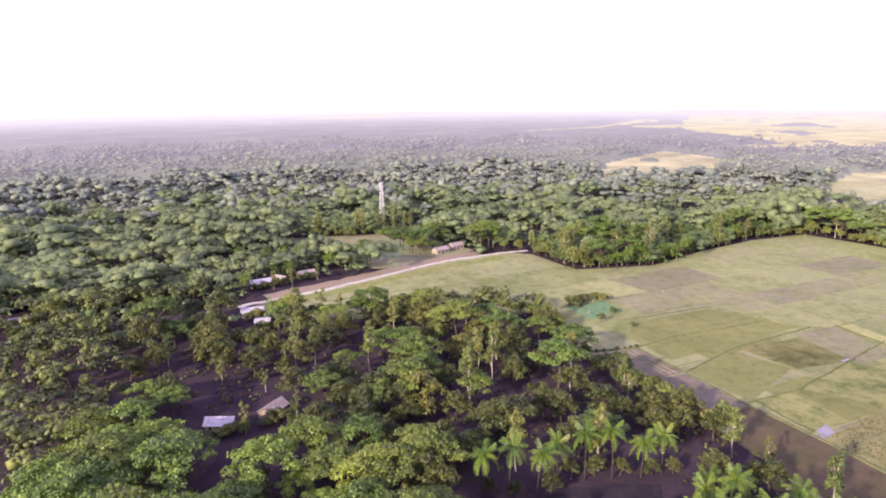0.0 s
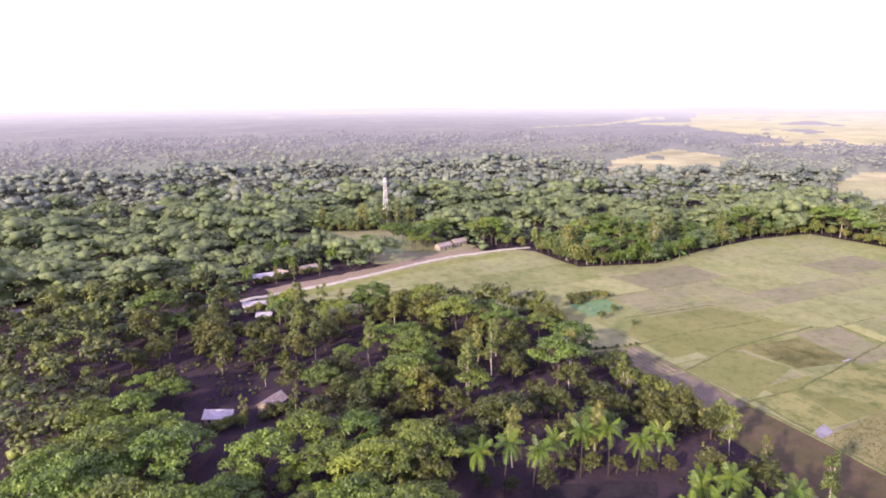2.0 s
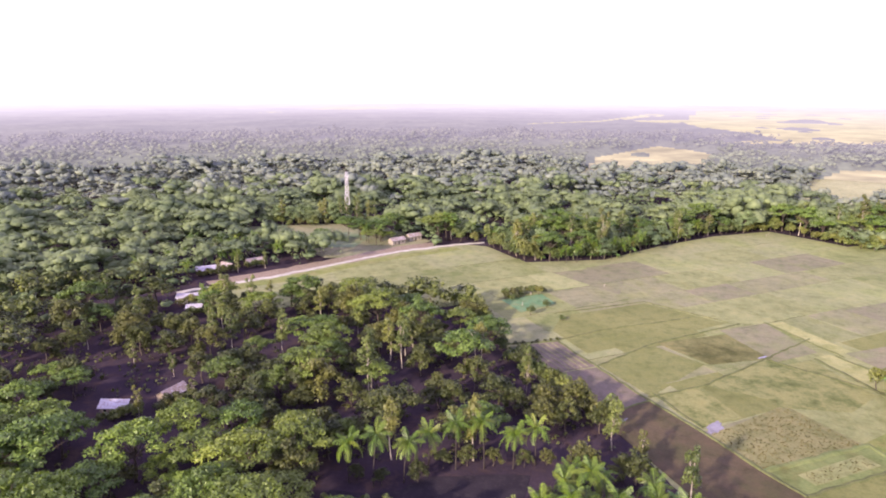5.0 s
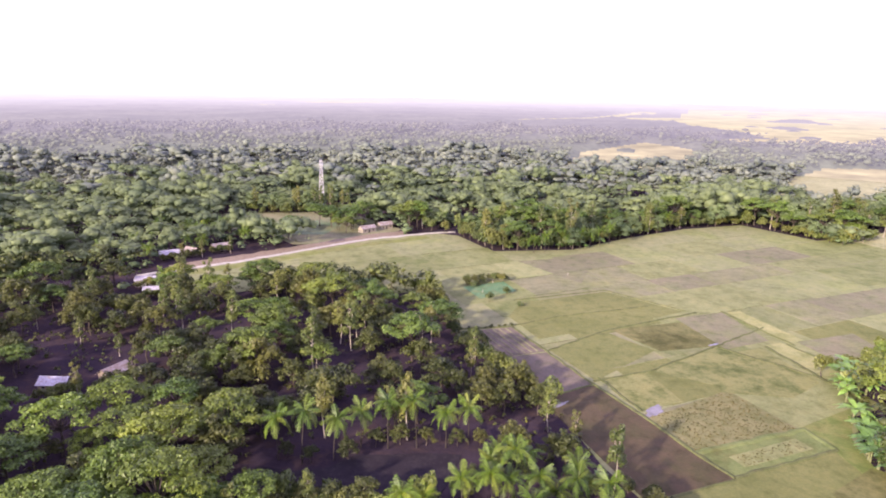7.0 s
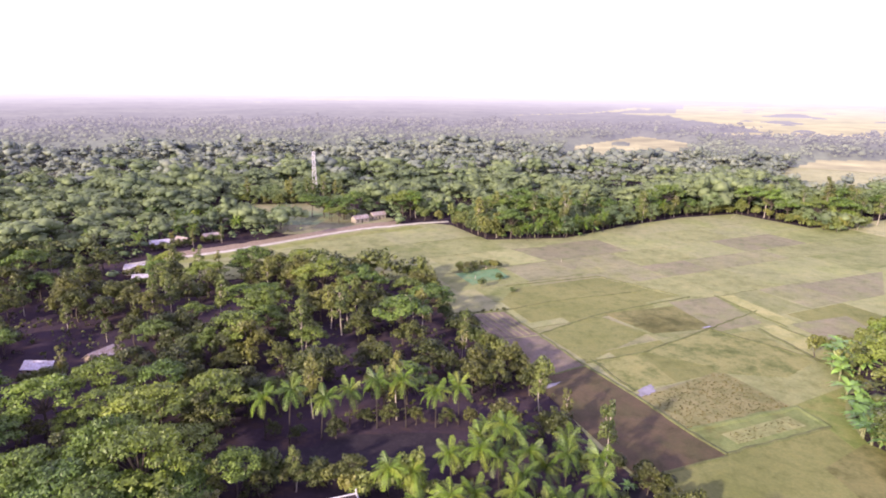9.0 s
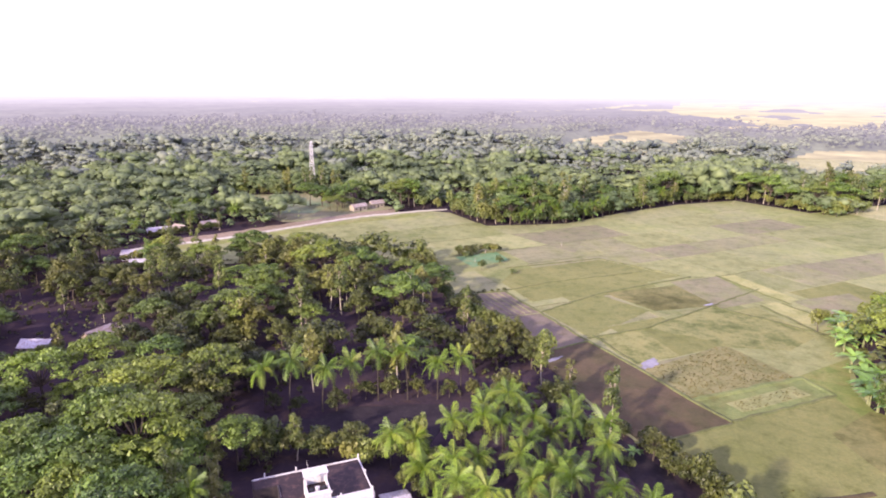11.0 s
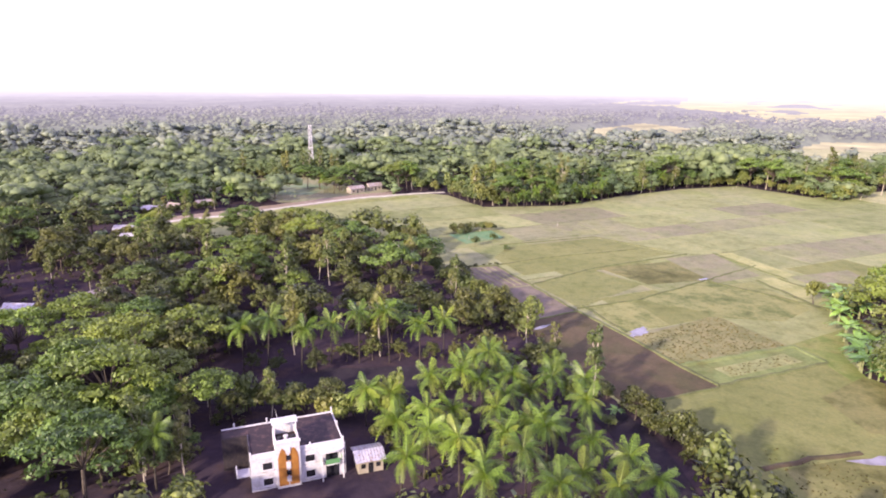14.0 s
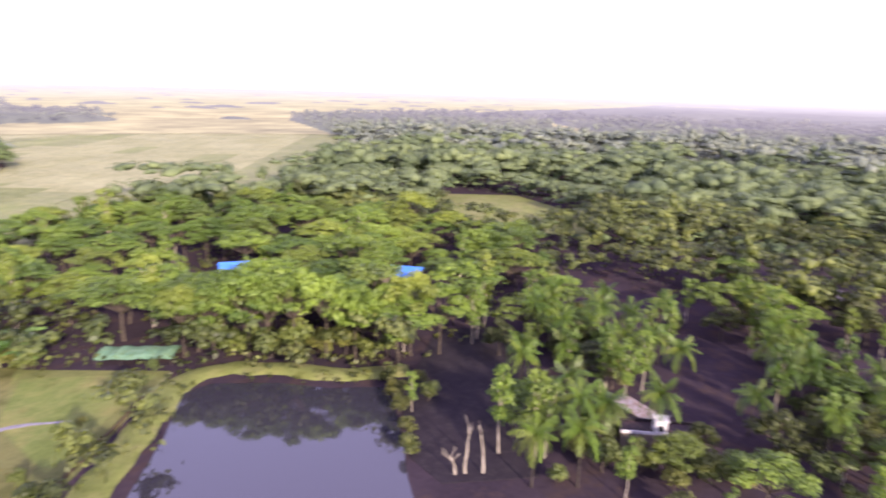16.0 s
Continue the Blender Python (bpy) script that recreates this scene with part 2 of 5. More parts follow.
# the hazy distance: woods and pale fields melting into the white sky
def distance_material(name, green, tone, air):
    """Far ground with morning haze painted in: its own colour fades and the air's light is emitted, by distance."""
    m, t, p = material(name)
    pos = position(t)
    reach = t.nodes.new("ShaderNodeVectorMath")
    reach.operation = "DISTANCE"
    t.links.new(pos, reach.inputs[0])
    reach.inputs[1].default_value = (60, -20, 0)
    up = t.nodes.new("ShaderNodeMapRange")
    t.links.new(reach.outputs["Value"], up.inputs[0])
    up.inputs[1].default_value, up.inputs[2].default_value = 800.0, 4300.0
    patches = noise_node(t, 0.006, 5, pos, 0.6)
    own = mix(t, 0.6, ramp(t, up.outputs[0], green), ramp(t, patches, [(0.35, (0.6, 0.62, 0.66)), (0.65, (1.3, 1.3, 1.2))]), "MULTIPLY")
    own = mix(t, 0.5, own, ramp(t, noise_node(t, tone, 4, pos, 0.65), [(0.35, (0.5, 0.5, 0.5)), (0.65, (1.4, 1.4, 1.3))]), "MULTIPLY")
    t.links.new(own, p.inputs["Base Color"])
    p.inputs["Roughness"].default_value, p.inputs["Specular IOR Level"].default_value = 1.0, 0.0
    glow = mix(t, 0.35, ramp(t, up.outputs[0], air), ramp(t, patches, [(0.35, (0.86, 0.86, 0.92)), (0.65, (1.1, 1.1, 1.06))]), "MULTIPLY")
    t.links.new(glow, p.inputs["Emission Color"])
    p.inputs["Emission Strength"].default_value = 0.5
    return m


# colour ramps that paint the haze: fading own colour, rising glow
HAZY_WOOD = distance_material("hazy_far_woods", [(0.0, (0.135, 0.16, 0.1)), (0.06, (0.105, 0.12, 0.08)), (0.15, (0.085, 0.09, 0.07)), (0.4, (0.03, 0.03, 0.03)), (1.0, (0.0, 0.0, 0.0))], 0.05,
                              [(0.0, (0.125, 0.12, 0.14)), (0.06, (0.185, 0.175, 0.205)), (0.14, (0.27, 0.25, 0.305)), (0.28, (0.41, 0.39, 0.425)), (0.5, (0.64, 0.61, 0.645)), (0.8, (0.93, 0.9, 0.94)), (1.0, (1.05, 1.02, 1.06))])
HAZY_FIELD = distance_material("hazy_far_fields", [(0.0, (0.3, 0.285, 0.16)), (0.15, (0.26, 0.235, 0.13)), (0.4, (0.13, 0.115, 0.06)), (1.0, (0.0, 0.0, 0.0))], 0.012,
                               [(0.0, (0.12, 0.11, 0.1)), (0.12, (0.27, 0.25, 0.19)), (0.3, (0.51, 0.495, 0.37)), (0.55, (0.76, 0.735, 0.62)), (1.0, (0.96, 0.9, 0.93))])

# ---- mesh helpers ----


def mesh_from(name, verts, faces, mat, smooth=False):
    me = bpy.data.meshes.new(name)
    me.from_pydata([tuple(v) for v in verts], [], [tuple(f) for f in faces])
    for k in mat if isinstance(mat, (list, tuple)) else [mat]:
        me.materials.append(k)
    if smooth:
        me.polygons.foreach_set("use_smooth", [True] * len(me.polygons))
    me.update()
    return me


def quads_mesh(name, corners, mat):
    """corners: array n x 4 x 3."""
    n = len(corners)
    me = bpy.data.meshes.new(name)
    me.vertices.add(n * 4)
    me.vertices.foreach_set("co", np.ascontiguousarray(corners, dtype=np.float32).ravel())
    me.loops.add(n * 4)
    me.loops.foreach_set("vertex_index", np.arange(n * 4, dtype=np.int32))
    me.polygons.add(n)
    me.polygons.foreach_set("loop_start", np.arange(0, n * 4, 4, dtype=np.int32))
    me.materials.append(mat)
    me.update(calc_edges=True)
    me.validate()
    return me


def part(name, data, mat, parent, label=""):
    """One mesh object under a thing or a part; data is a bmesh or a mesh."""
    if isinstance(data, bmesh.types.BMesh):
        me = bpy.data.meshes.new(name)
        data.to_mesh(me)
        data.free()
        me.materials.append(mat)
    else:
        me = data
    ob = new(name, me)
    ob.parent = parent
    return tagged(ob, label)


def box(bm, x0, x1, y0, y1, z0, z1, bevel=0.0):
    r = bmesh.ops.create_cube(bm, size=1.0, matrix=Matrix.Translation(((x0 + x1) / 2, (y0 + y1) / 2, (z0 + z1) / 2)) @ Matrix.Diagonal((x1 - x0, y1 - y0, z1 - z0, 1)))
    if bevel:
        edges = list({e for v in r["verts"] for e in v.link_edges})
        bmesh.ops.bevel(bm, geom=edges, offset=bevel, segments=1, affect="EDGES")
    return bm


def boxes(*specs, bevel=0.0):
    bm = bmesh.new()
    for s in specs:
        box(bm, *s, bevel=bevel)
    return bm


def rod(bm, a, b, r0, r1, sides=6):
    a, b = Vector(a), Vector(b)
    turn = (b - a).to_track_quat("Z", "Y").to_matrix().to_4x4()
    bmesh.ops.create_cone(bm, segments=sides, cap_ends=True, radius1=r0, radius2=r1, depth=(b - a).length, matrix=Matrix.Translation((a + b) / 2) @ turn)


def empty(name, x, y, z=0.0, yaw=0.0):
    ob = new(name)
    ob.matrix_basis = pose(x, y, z, 0, 0, yaw)
    return ob


def inside(poly, x, y):
    hit = False
    for (x0, y0), (x1, y1) in zip(poly, poly[1:] + poly[:1]):
        if (y0 > y) != (y1 > y) and x < (x1 - x0) * (y - y0) / (y1 - y0) + x0:
            hit = not hit
    return hit


def slab(name, poly, z, mat, label, category, thick=0.08):
    """A flat piece of ground with an edge, its top at z."""
    n = len(poly)
    verts = [(x, y, z) for x, y in poly] + [(x, y, z - thick) for x, y in poly]
    faces = [tuple(range(n))] + [(i, i + n, (i + 1) % n + n, (i + 1) % n) for i in range(n)]
    area = sum(a[0] * b[1] - b[0] * a[1] for a, b in zip(poly, poly[1:] + poly[:1]))
    if area < 0:
        faces = [tuple(reversed(f)) for f in faces]
    return tagged(new(name, mesh_from(name, verts, faces, mat)), label, category, kind="structure")


def ridge(name, line, width, height, mat, label, category, z=0.0, kind="structure"):
    """A low bank or path that follows a line."""
    verts, faces = [], []
    line = [Vector((*q, 0)) for q in line]
    for i, q in enumerate(line):
        way = (line[min(i + 1, len(line) - 1)] - line[max(i - 1, 0)]).normalized()
        side = Vector((-way.y, way.x, 0))
        for s, h in ((-0.5, -0.05), (-0.28, height), (0.28, height), (0.5, -0.05)):
            v = q + side * width * s * random.uniform(0.85, 1.15)
            verts.append((v.x, v.y, z + h * random.uniform(0.85, 1.1)))
    for i in range(len(line) - 1):
        for k in range(3):
            a = i * 4 + k
            faces.append((a + 1, a, a + 4, a + 5))
    return tagged(new(name, mesh_from(name, verts, faces, mat, True)), label, category, kind=kind)


def bend(points, step=4.0, wobble=0.3):
    """Points every few metres along a line, slightly uneven."""
    out = []
    for a, b in zip(points, points[1:]):
        a, b = Vector(a), Vector(b)
        n = max(1, int((b - a).length / step))
        for i in range(n):
            q = a.lerp(b, i / n)
            out.append((q.x + random.uniform(-wobble, wobble), q.y + random.uniform(-wobble, wobble)))
    out.append(tuple(points[-1]))
    return out


# ---- plan ----
LEFT_FIELD = [(-155, 402), (-92, 428), (-78, 434), (-20, 384), (-30, 362), (-58, 334), (-72, 330), (-97, 350), (-146, 366)]
MAIN_FIELD = [(91, 140), (78, 171), (53, 199), (42, 222), (20, 268), (-10, 270), (-50, 256), (-85, 236), (-112, 256), (-84, 292), (-41, 345), (0, 380), (18, 376), (43, 343), (88, 358), (123, 397), (164, 434), (206, 458), (228, 435), (252, 408), (275, 425), (308, 454), (335, 520), (372, 640), (386, 770), (402, 838), (520, 870), (643, 888), (680, 930), (780, 1100), (1000, 1100), (892, 780), (696, 507), (500, 330), (397, 278), (286, 281), (212, 239), (169, 200), (157, 152), (165, 136), (175, 125), (183, 112), (139, 86), (126, 90), (116, 101), (112, 112), (100, 127)]
POND = [(150, 79), (166, 91), (178, 102), (184, 101), (192, 90), (196, 80), (203, 71), (191, 59), (180, 50), (168, 38), (156, 32), (142, 48), (140, 66)]
CLEARINGS = [
    [(348, 118), (356, 152), (412, 192), (438, 152), (404, 98), (362, 82)],
    [(440, 70), (470, 70), (475, 15), (455, 15)],
    [(105, 940), (229, 1190), (300, 1060), (190, 800)],
    [(328, 700), (505, 899), (560, 900), (391, 640)],
    [(750, 136), (712, 86), (650, 70), (690, 128)],
    [(1547, 660), (1149, 381), (972, 228), (880, 215), (987, 330), (1151, 434)],
    [(700, 960), (740, 1110), (640, 1210), (480, 1225), (330, 1195), (326, 1235), (440, 1370), (492, 1372), (490, 1460), (430, 1640), (415, 1800), (470, 2300), (700, 3300), (3000, 3600), (3600, 700), (1900, 690), (1500, 720), (913, 808), (1000, 1000)],
    [(-60, 1840), (155, 1960), (355, 2400), (500, 2560), (480, 2830), (400, 2830), (175, 2170), (-40, 1945)],
    [(-1600, 3200), (-950, 3150), (-420, 3900), (-900, 4000)],
]
SOUTH_BANK = [(122, 92), (136, 78), (150, 62), (186, 30), (176, 8), (110, 40), (112, 80)]
CLEARINGS += [[(655, 892), (900, 785), (1300, 1000), (1200, 1400), (800, 1400)], [(78, 722), (110, 960), (175, 1080), (300, 1040), (262, 900), (205, 745)], [(262, 568), (330, 740), (400, 850), (450, 870), (480, 860), (385, 640), (330, 560)]]
OPEN_GROUND = [SOUTH_BANK, MAIN_FIELD, LEFT_FIELD, POND] + CLEARINGS

# ---- ground, fields, water, road ----
verts, faces, rings, arms = [(120, 100, 0)], [], (150, 400, 900, 1800, 4400), 96
for r in rings:
    verts += [(120 + r * math.cos(2 * math.pi * k / arms), 100 + r * math.sin(2 * math.pi * k / arms), 0) for k in range(arms)]
faces += [(0, 1 + k, 1 + (k + 1) % arms) for k in range(arms)]
for i in range(len(rings) - 1):
    a, b = 1 + i * arms, 1 + (i + 1) * arms
    faces += [(a + k, b + k, b + (k + 1) % arms, a + (k + 1) % arms) for k in range(arms)]
tagged(new("ground", mesh_from("ground", verts, faces, FOREST_FLOOR)), "leaf-littered soil under the trees, darkened for their shade, flat to the horizon", "ground", kind="structure")

slab("field", MAIN_FIELD, 0.03, PLOT_HAZED, "dry yellow-green rice stubble field divided into many plots", "field")
slab("paddy", [(-92, 352), (-64, 358), (-62, 388), (-82, 400), (-98, 376)], 0.06, PLOT_WET, "wet teal-green paddy in the field beyond the road", "field plot", 0.05)
slab("field", LEFT_FIELD, 0.033, PLOT_DAMP, "damp green field beyond the sandy road", "field")
for k, poly in enumerate(CLEARINGS):
    if min(math.hypot(x - 60, y + 20) for x, y in poly) < 820:
        slab("field", poly, 0.036 + 0.007 * k, GRASS if k == 0 else FAR_FIELD_HAZED, "grassy clearing among the woods" if k == 0 else "dry field between far woods, colour paled for haze", "field")


# plots of the large field, on its own slanted grid
GRID_O, GRID_U, GRID_V = Vector((76, 208)), Vector((0.57, -0.82)), Vector((0.82, 0.57))
rng = random.Random(5)
TONES = [PLOT, PLOT_OLIVE, PLOT_TAN, PLOT_STRAW, PLOT, PLOT_TAN, PLOT_STRAW, PLOT_OLIVE, PLOT_GREY]


def grid(u, v):
    q = GRID_O + GRID_U * u + GRID_V * v
    return (q.x, q.y)


u = -820.0
while u < 70:
    du = rng.uniform(17, 30) * (1.0 if u > -120 else (1.5 if u > -330 else 2.6))
    v = -190.0
    while v < 900:
        dv = rng.uniform(22, 48) * (1.0 if u > -120 and v < 120 else (1.5 if v < 250 else 2.6))
        poly = [grid(u + 0.3, v + 0.3), grid(u + du - 0.3, v + 0.3), grid(u + du - 0.3, v + dv - 0.3), grid(u + 0.3, v + dv - 0.3)]
        c = grid(u + du / 2, v + dv / 2)
        if inside(MAIN_FIELD, *c) and sum(inside(MAIN_FIELD, *q) for q in poly) >= 3:
            far = math.hypot(c[0] - 100, c[1] - 150)
            # paler materials with distance: haze is put into the plot colours
            mat = rng.choice(TONES if far < 150 else ([PLOT_HAZED, PLOT, PLOT_HAZED, PLOT_STRAW, PLOT_TAN, PLOT_GREY] if far < 290 + rng.uniform(-50, 60) else [FAR_FIELD_HAZED, FAR_FIELD_HAZED, FAR_FIELD_HAZED, FAR_FIELD_HAZED, PLOT_HAZED]))
            words = {PLOT: "dry yellow-green stubble plot in the rice field", PLOT_STRAW: "pale cut-straw plot in the rice field", GRASS: "grassy green plot in the rice field", PLOT_TAN: "tan bare plot in the rice field", PLOT_OLIVE: "olive weedy plot in the rice field", PLOT_GREY: "grey-mauve bare plot in the rice field", PLOT_HAZED: "yellow stubble plot in the rice field, colour paled for haze", FAR_FIELD_HAZED: "straw-coloured plot far out in the field, colour paled for haze"}[mat]
            slab("field_plot", poly, 0.07 + rng.uniform(0, 0.02), mat, words, "field plot", 0.06)
            if far < 300 and rng.random() < 0.4:
                ridge("earth_bund", bend([grid(u, v), grid(u, v + dv)], 4, 0.5), 0.45, 0.1, BUND if rng.random() < 0.5 else PLOT_TAN, "low grassy earth bund between rice plots", "bund", 0.06)
        v += dv
    u += du

# the near plots, each with a look of its own
NEAR_PLOTS = [
    ("fallow_ground", [(98, 129), (121, 142.5), (152, 161), (161, 150), (167, 137), (183, 113), (152, 93), (139, 87), (126, 90), (115, 101), (110, 114)], PLOT_OLIVE, "olive and tan fallow ground running down to the pond", 0.1),
    ("ploughed_plot", [(44, 219), (62, 228.5), (76, 208), (60, 199)], PLOT_PLOUGH, "grey-purple ploughed plot with pale straight furrows", 0.12),
    ("soil_plot", [(59, 198), (76, 207), (91, 185), (76, 174)], PLOT_PLOUGH, "bare grey-brown soil plot beside the grove", 0.115),
    ("soil_plot", [(74, 173), (91, 184.5), (103, 168), (86, 152)], PLOT_BROWN, "damp brown soil plot beside the grove", 0.12),
    ("soil_plot", [(86, 152), (103, 168), (122, 141.5), (100, 128)], PLOT_BROWN, "reddish brown muddy plot beside the grove", 0.116),
    ("weedy_plot", [(93, 190), (109, 198), (117, 179), (104, 171)], PLOT_MOTTLED, "weedy green plot with a muddy edge", 0.12),
    ("stubble_plot", [(105, 166.5), (132, 190), (146, 169.5), (115, 151)], PLOT_STUBBLE, "straw-coloured plot dotted with dark rice stumps", 0.12),
    ("sunken_plot", [(116, 150.5), (147, 169), (151.5, 160), (122, 142.5)], PLOT_GREEN, "sunken green plot with a damp margin", 0.12),
    ("straw_patch", [(123, 151), (143, 164), (146, 159.5), (126, 147)], PLOT_STRAW, "patch of pale straw inside a green plot", 0.15),
    ("fallow_plot", [(100, 234), (131, 250), (139, 227), (116, 217)], PLOT_WEEDY, "dark weedy fallow plot in the field", 0.12),
    ("stubble_plot", [(77, 209), (97, 232), (114, 217), (92, 188)], PLOT_OLIVE, "olive stubble plot in the rice field", 0.115),
    ("stubble_plot", [(110, 199), (137, 225), (160, 206), (134, 191)], PLOT_MOTTLED, "pale straw plot in the rice field", 0.11),
    ("soil_plot", [(127, 253), (148, 265), (158, 236), (140, 224)], PLOT_GREY, "grey-mauve bare plot in the rice field", 0.135),
    ("straw_strip", [(150, 266), (156, 268), (171, 240), (165, 234)], PLOT_BRIGHT, "bright yellow straw strip along a bund", 0.13),
    ("straw_strip", [(155, 231), (162, 235), (175, 214), (168, 202)], PLOT_BRIGHT, "bright yellow straw strip along a bund", 0.13),
    ("soil_plot", [(168, 237), (193, 251), (197, 233), (177, 219)], PLOT_GREY, "tan bare plot at the edge of the field", 0.135),
    ("weedy_plot", [(131, 215), (153, 228), (163, 202), (151, 189), (130, 188)], PLOT_MOTTLED, "mottled straw and grass plot in the rice field", 0.125),
    ("stubble_plot", [(60, 240), (64, 258), (101, 282), (132, 262), (101, 238), (73, 219)], PLOT_OLIVE, "even olive-green stubble plot in the rice field", 0.105),
    ("soil_plot", [(58, 325), (83, 338), (95, 315), (91, 293)], PLOT_GREY, "grey-mauve bare plot in the rice field", 0.105),
    ("soil_plot", [(187, 289), (238, 322), (221, 283), (204, 271)], PLOT_GREY, "grey-mauve bare plot in the rice field", 0.105),
    ("seedbed", [(36, 274), (54, 287), (61, 274), (46, 259)], PLOT_SEEDBED, "bright green rice seedbed beside small bushes", 0.12),
    ("grass_plot", [(117, 127), (122, 141), (152, 159), (157, 150), (163, 136), (140, 119), (126, 111)], PLOT_OLIVE, "olive grassy fallow beside the pond bank", 0.11),
    ("fallow_ground", [(143, 140), (157, 153), (166, 140), (157, 126), (147, 126)], PLOT_WEEDY, "brown weedy rise beside the channel", 0.135),
    ("grass_plot", [(146, 170), (166, 186), (158, 166), (158, 150), (165, 136), (152, 124), (156, 142), (151, 160)], PLOT_LUSH, "fresh green grass along the edge of the wood", 0.13),
    ("soil_plot", [(126, 109.5), (141, 116.5), (152, 116), (150, 100), (138, 90), (128, 96)], PLOT_WEEDY, "brown weedy mud flat beside a shallow channel", 0.115),
    ("grass_plot", [(153, 119), (164, 134), (181, 114), (172, 109), (150, 97), (152, 112)], PLOT_LUSH, "green weedy ground between channel and bank", 0.11),
]
for name, poly, mat, words, z in NEAR_PLOTS:
    slab(name, poly, z, mat, words, "field plot", 0.1)
for k in range(6):
    f = 0.12 + 0.15 * k
    a, b = Vector((46, 219.5)).lerp(Vector((62, 227.5)), f), Vector((60.5, 200)).lerp(Vector((75, 208)), f)
    ridge("furrow", bend([a, b], 3, 0.12), 0.5, 0.14, PLOT_TAN, "pale dry furrow ridge in the ploughed plot", "furrow", 0.12)
for pts, wide, mat in [([(62, 229), (76, 208), (91, 185), (104, 168), (122, 141.5)], 1.1, BUND), ([(42, 222), (62, 229)], 1.8, BUND), ([(91, 185), (76, 173)], 1.0, BUND), ([(93, 190), (104, 170.5)], 1.0, BUND),
                       ([(122, 142), (152, 160)], 1.4, BUND), ([(105, 166), (115, 150.5), (122, 142)], 1.1, BUND), ([(115, 151), (147, 169.5), (152, 160)], 2.4, PLOT_GREEN), ([(76, 208), (98, 233), (137, 262)], 0.9, BUND),
                       ([(91, 187), (110, 199), (137, 226), (160, 250)], 0.9, BUND), ([(122, 141), (100, 127)], 0.9, BUND), ([(137, 226), (172, 200)], 1.2, BUND), ([(62, 229), (78, 243), (118, 266)], 0.9, BUND), ([(155, 230), (167, 201)], 1.6, BUND), ([(163, 234), (177, 213)], 1.2, BUND), ([(122, 109), (132, 114), (142, 118)], 1.6, PLOT_BROWN), ([(148, 266), (166, 233)], 0.9, BUND), ([(60, 260), (101, 284), (133, 263)], 0.8, BUND)]:
    ridge("earth_bund", bend(pts, 3, 0.4), wide * 0.95, 0.24, mat, "low grassy earth bund between rice plots", "bund", 0.1)

def shore(x, y, length, width, turn, seed):
    """The uneven outline of a puddle."""
    rs = random.Random(seed)
    c, d, out = math.cos(radians(turn)), math.sin(radians(turn)), []
    for k in range(22):
        a = 2 * math.pi * k / 22
        r = rs.uniform(0.72, 1.15)
        u, v = length * r * math.cos(a), width * r * math.sin(a)
        out.append((x + u * c - v * d, y + u * d + v * c))
    return out


slab("puddle", shore(107.6, 171.6, 4.6, 1.9, 58, 1), 0.16, SHALLOW, "small puddle of rainwater at a plot corner", "puddle")
slab("channel", [(138, 114.6), (141, 115.6), (143, 116.2), (145, 117.6), (148, 117.5), (151, 117.8), (154, 116.4), (156, 115), (158, 112.6), (160, 110.6), (159.6, 110), (156, 113.6), (153, 115.6), (150, 116.2), (148, 115.2), (146.5, 115.4), (145, 114.4), (142, 114)], 0.16, SHALLOW, "shallow curved channel of pale water", "water")
slab("puddle", shore(80.5, 169.5, 3.6, 0.8, 45, 2), 0.16, SHALLOW, "strip of standing water at the grove edge", "puddle")
slab("puddle", shore(136.4, 227.4, 2.6, 0.6, 38, 3), 0.2, SHALLOW, "sliver of water at the fallow plot", "puddle")
slab("water", POND, 0.2, WATER, "still dark pond mirroring trees and sky", "pond", 0.3)
# three dark sheets added to the ground as painted shade
slab("mud", [(8, 123), (18, 123), (25, 126), (30, 132.5), (37, 134), (44, 136), (51, 137.5), (56, 138), (55, 128), (53, 118), (46, 117.5), (36, 116.5), (27, 114), (18, 111.5), (8, 110.5)], 0.12, SHADE_SOIL, "near-black ground sheet painting the shade behind coconut palms", "mud", 0.2)
slab("mud", [(182, 45), (185, 53), (192.5, 59), (204, 69.5), (214, 71), (236, 80), (246, 66), (228, 50), (208, 40), (192, 33)], 0.1, SHADE_SOIL, "near-black ground sheet painting the tree shade beside the pond", "mud", 0.2)
slab("mud", [(91, 133), (98, 126.5), (104, 117), (107, 107), (109.5, 97), (103, 91), (99, 104), (95.5, 116), (89, 126)], 0.1, SHADE_SOIL, "near-black ground strip painting the shade beside the palm grove", "mud", 0.2)
ridge("pond_bank", bend([(134, 71), (142, 79), (155, 89.5), (168, 98.5), (179, 106), (186, 107), (192, 103), (198, 93), (201, 84), (208, 76), (212, 72)], 3, 0.3), 6.5, 0.6, GRASS, "grassy raised pond bank with a worn path", "bank")
ridge("ditch_edge", bend([(139, 84), (152, 94.5), (174, 107.5)], 3, 0.3), 1.0, 0.3, PLOT_BROWN, "dark muddy edge of a ditch beside the bank", "ditch", 0.1)
ridge("road", bend([(-119, 254), (-86, 288), (-62, 318), (-43, 342), (-33, 353), (-3, 377), (14, 386)], 4, 0.7), 3.6, 0.3, ROAD, "raised pale sandy village road", "road", 0.05)
ridge("verge", bend([(-110, 270), (-80, 302), (-56, 332), (-34, 360), (-16, 375)], 5, 0.5), 14.0, 0.16, SOIL, "bare trampled soil beside the road", "verge", 0.04)
ridge("verge", bend([(-102, 262), (-78, 285), (-56, 312), (-36, 336), (0, 368)], 5, 0.5), 9.0, 0.14, GRASS, "grassy slope beside the road", "verge", 0.04)

# ---- plants ----


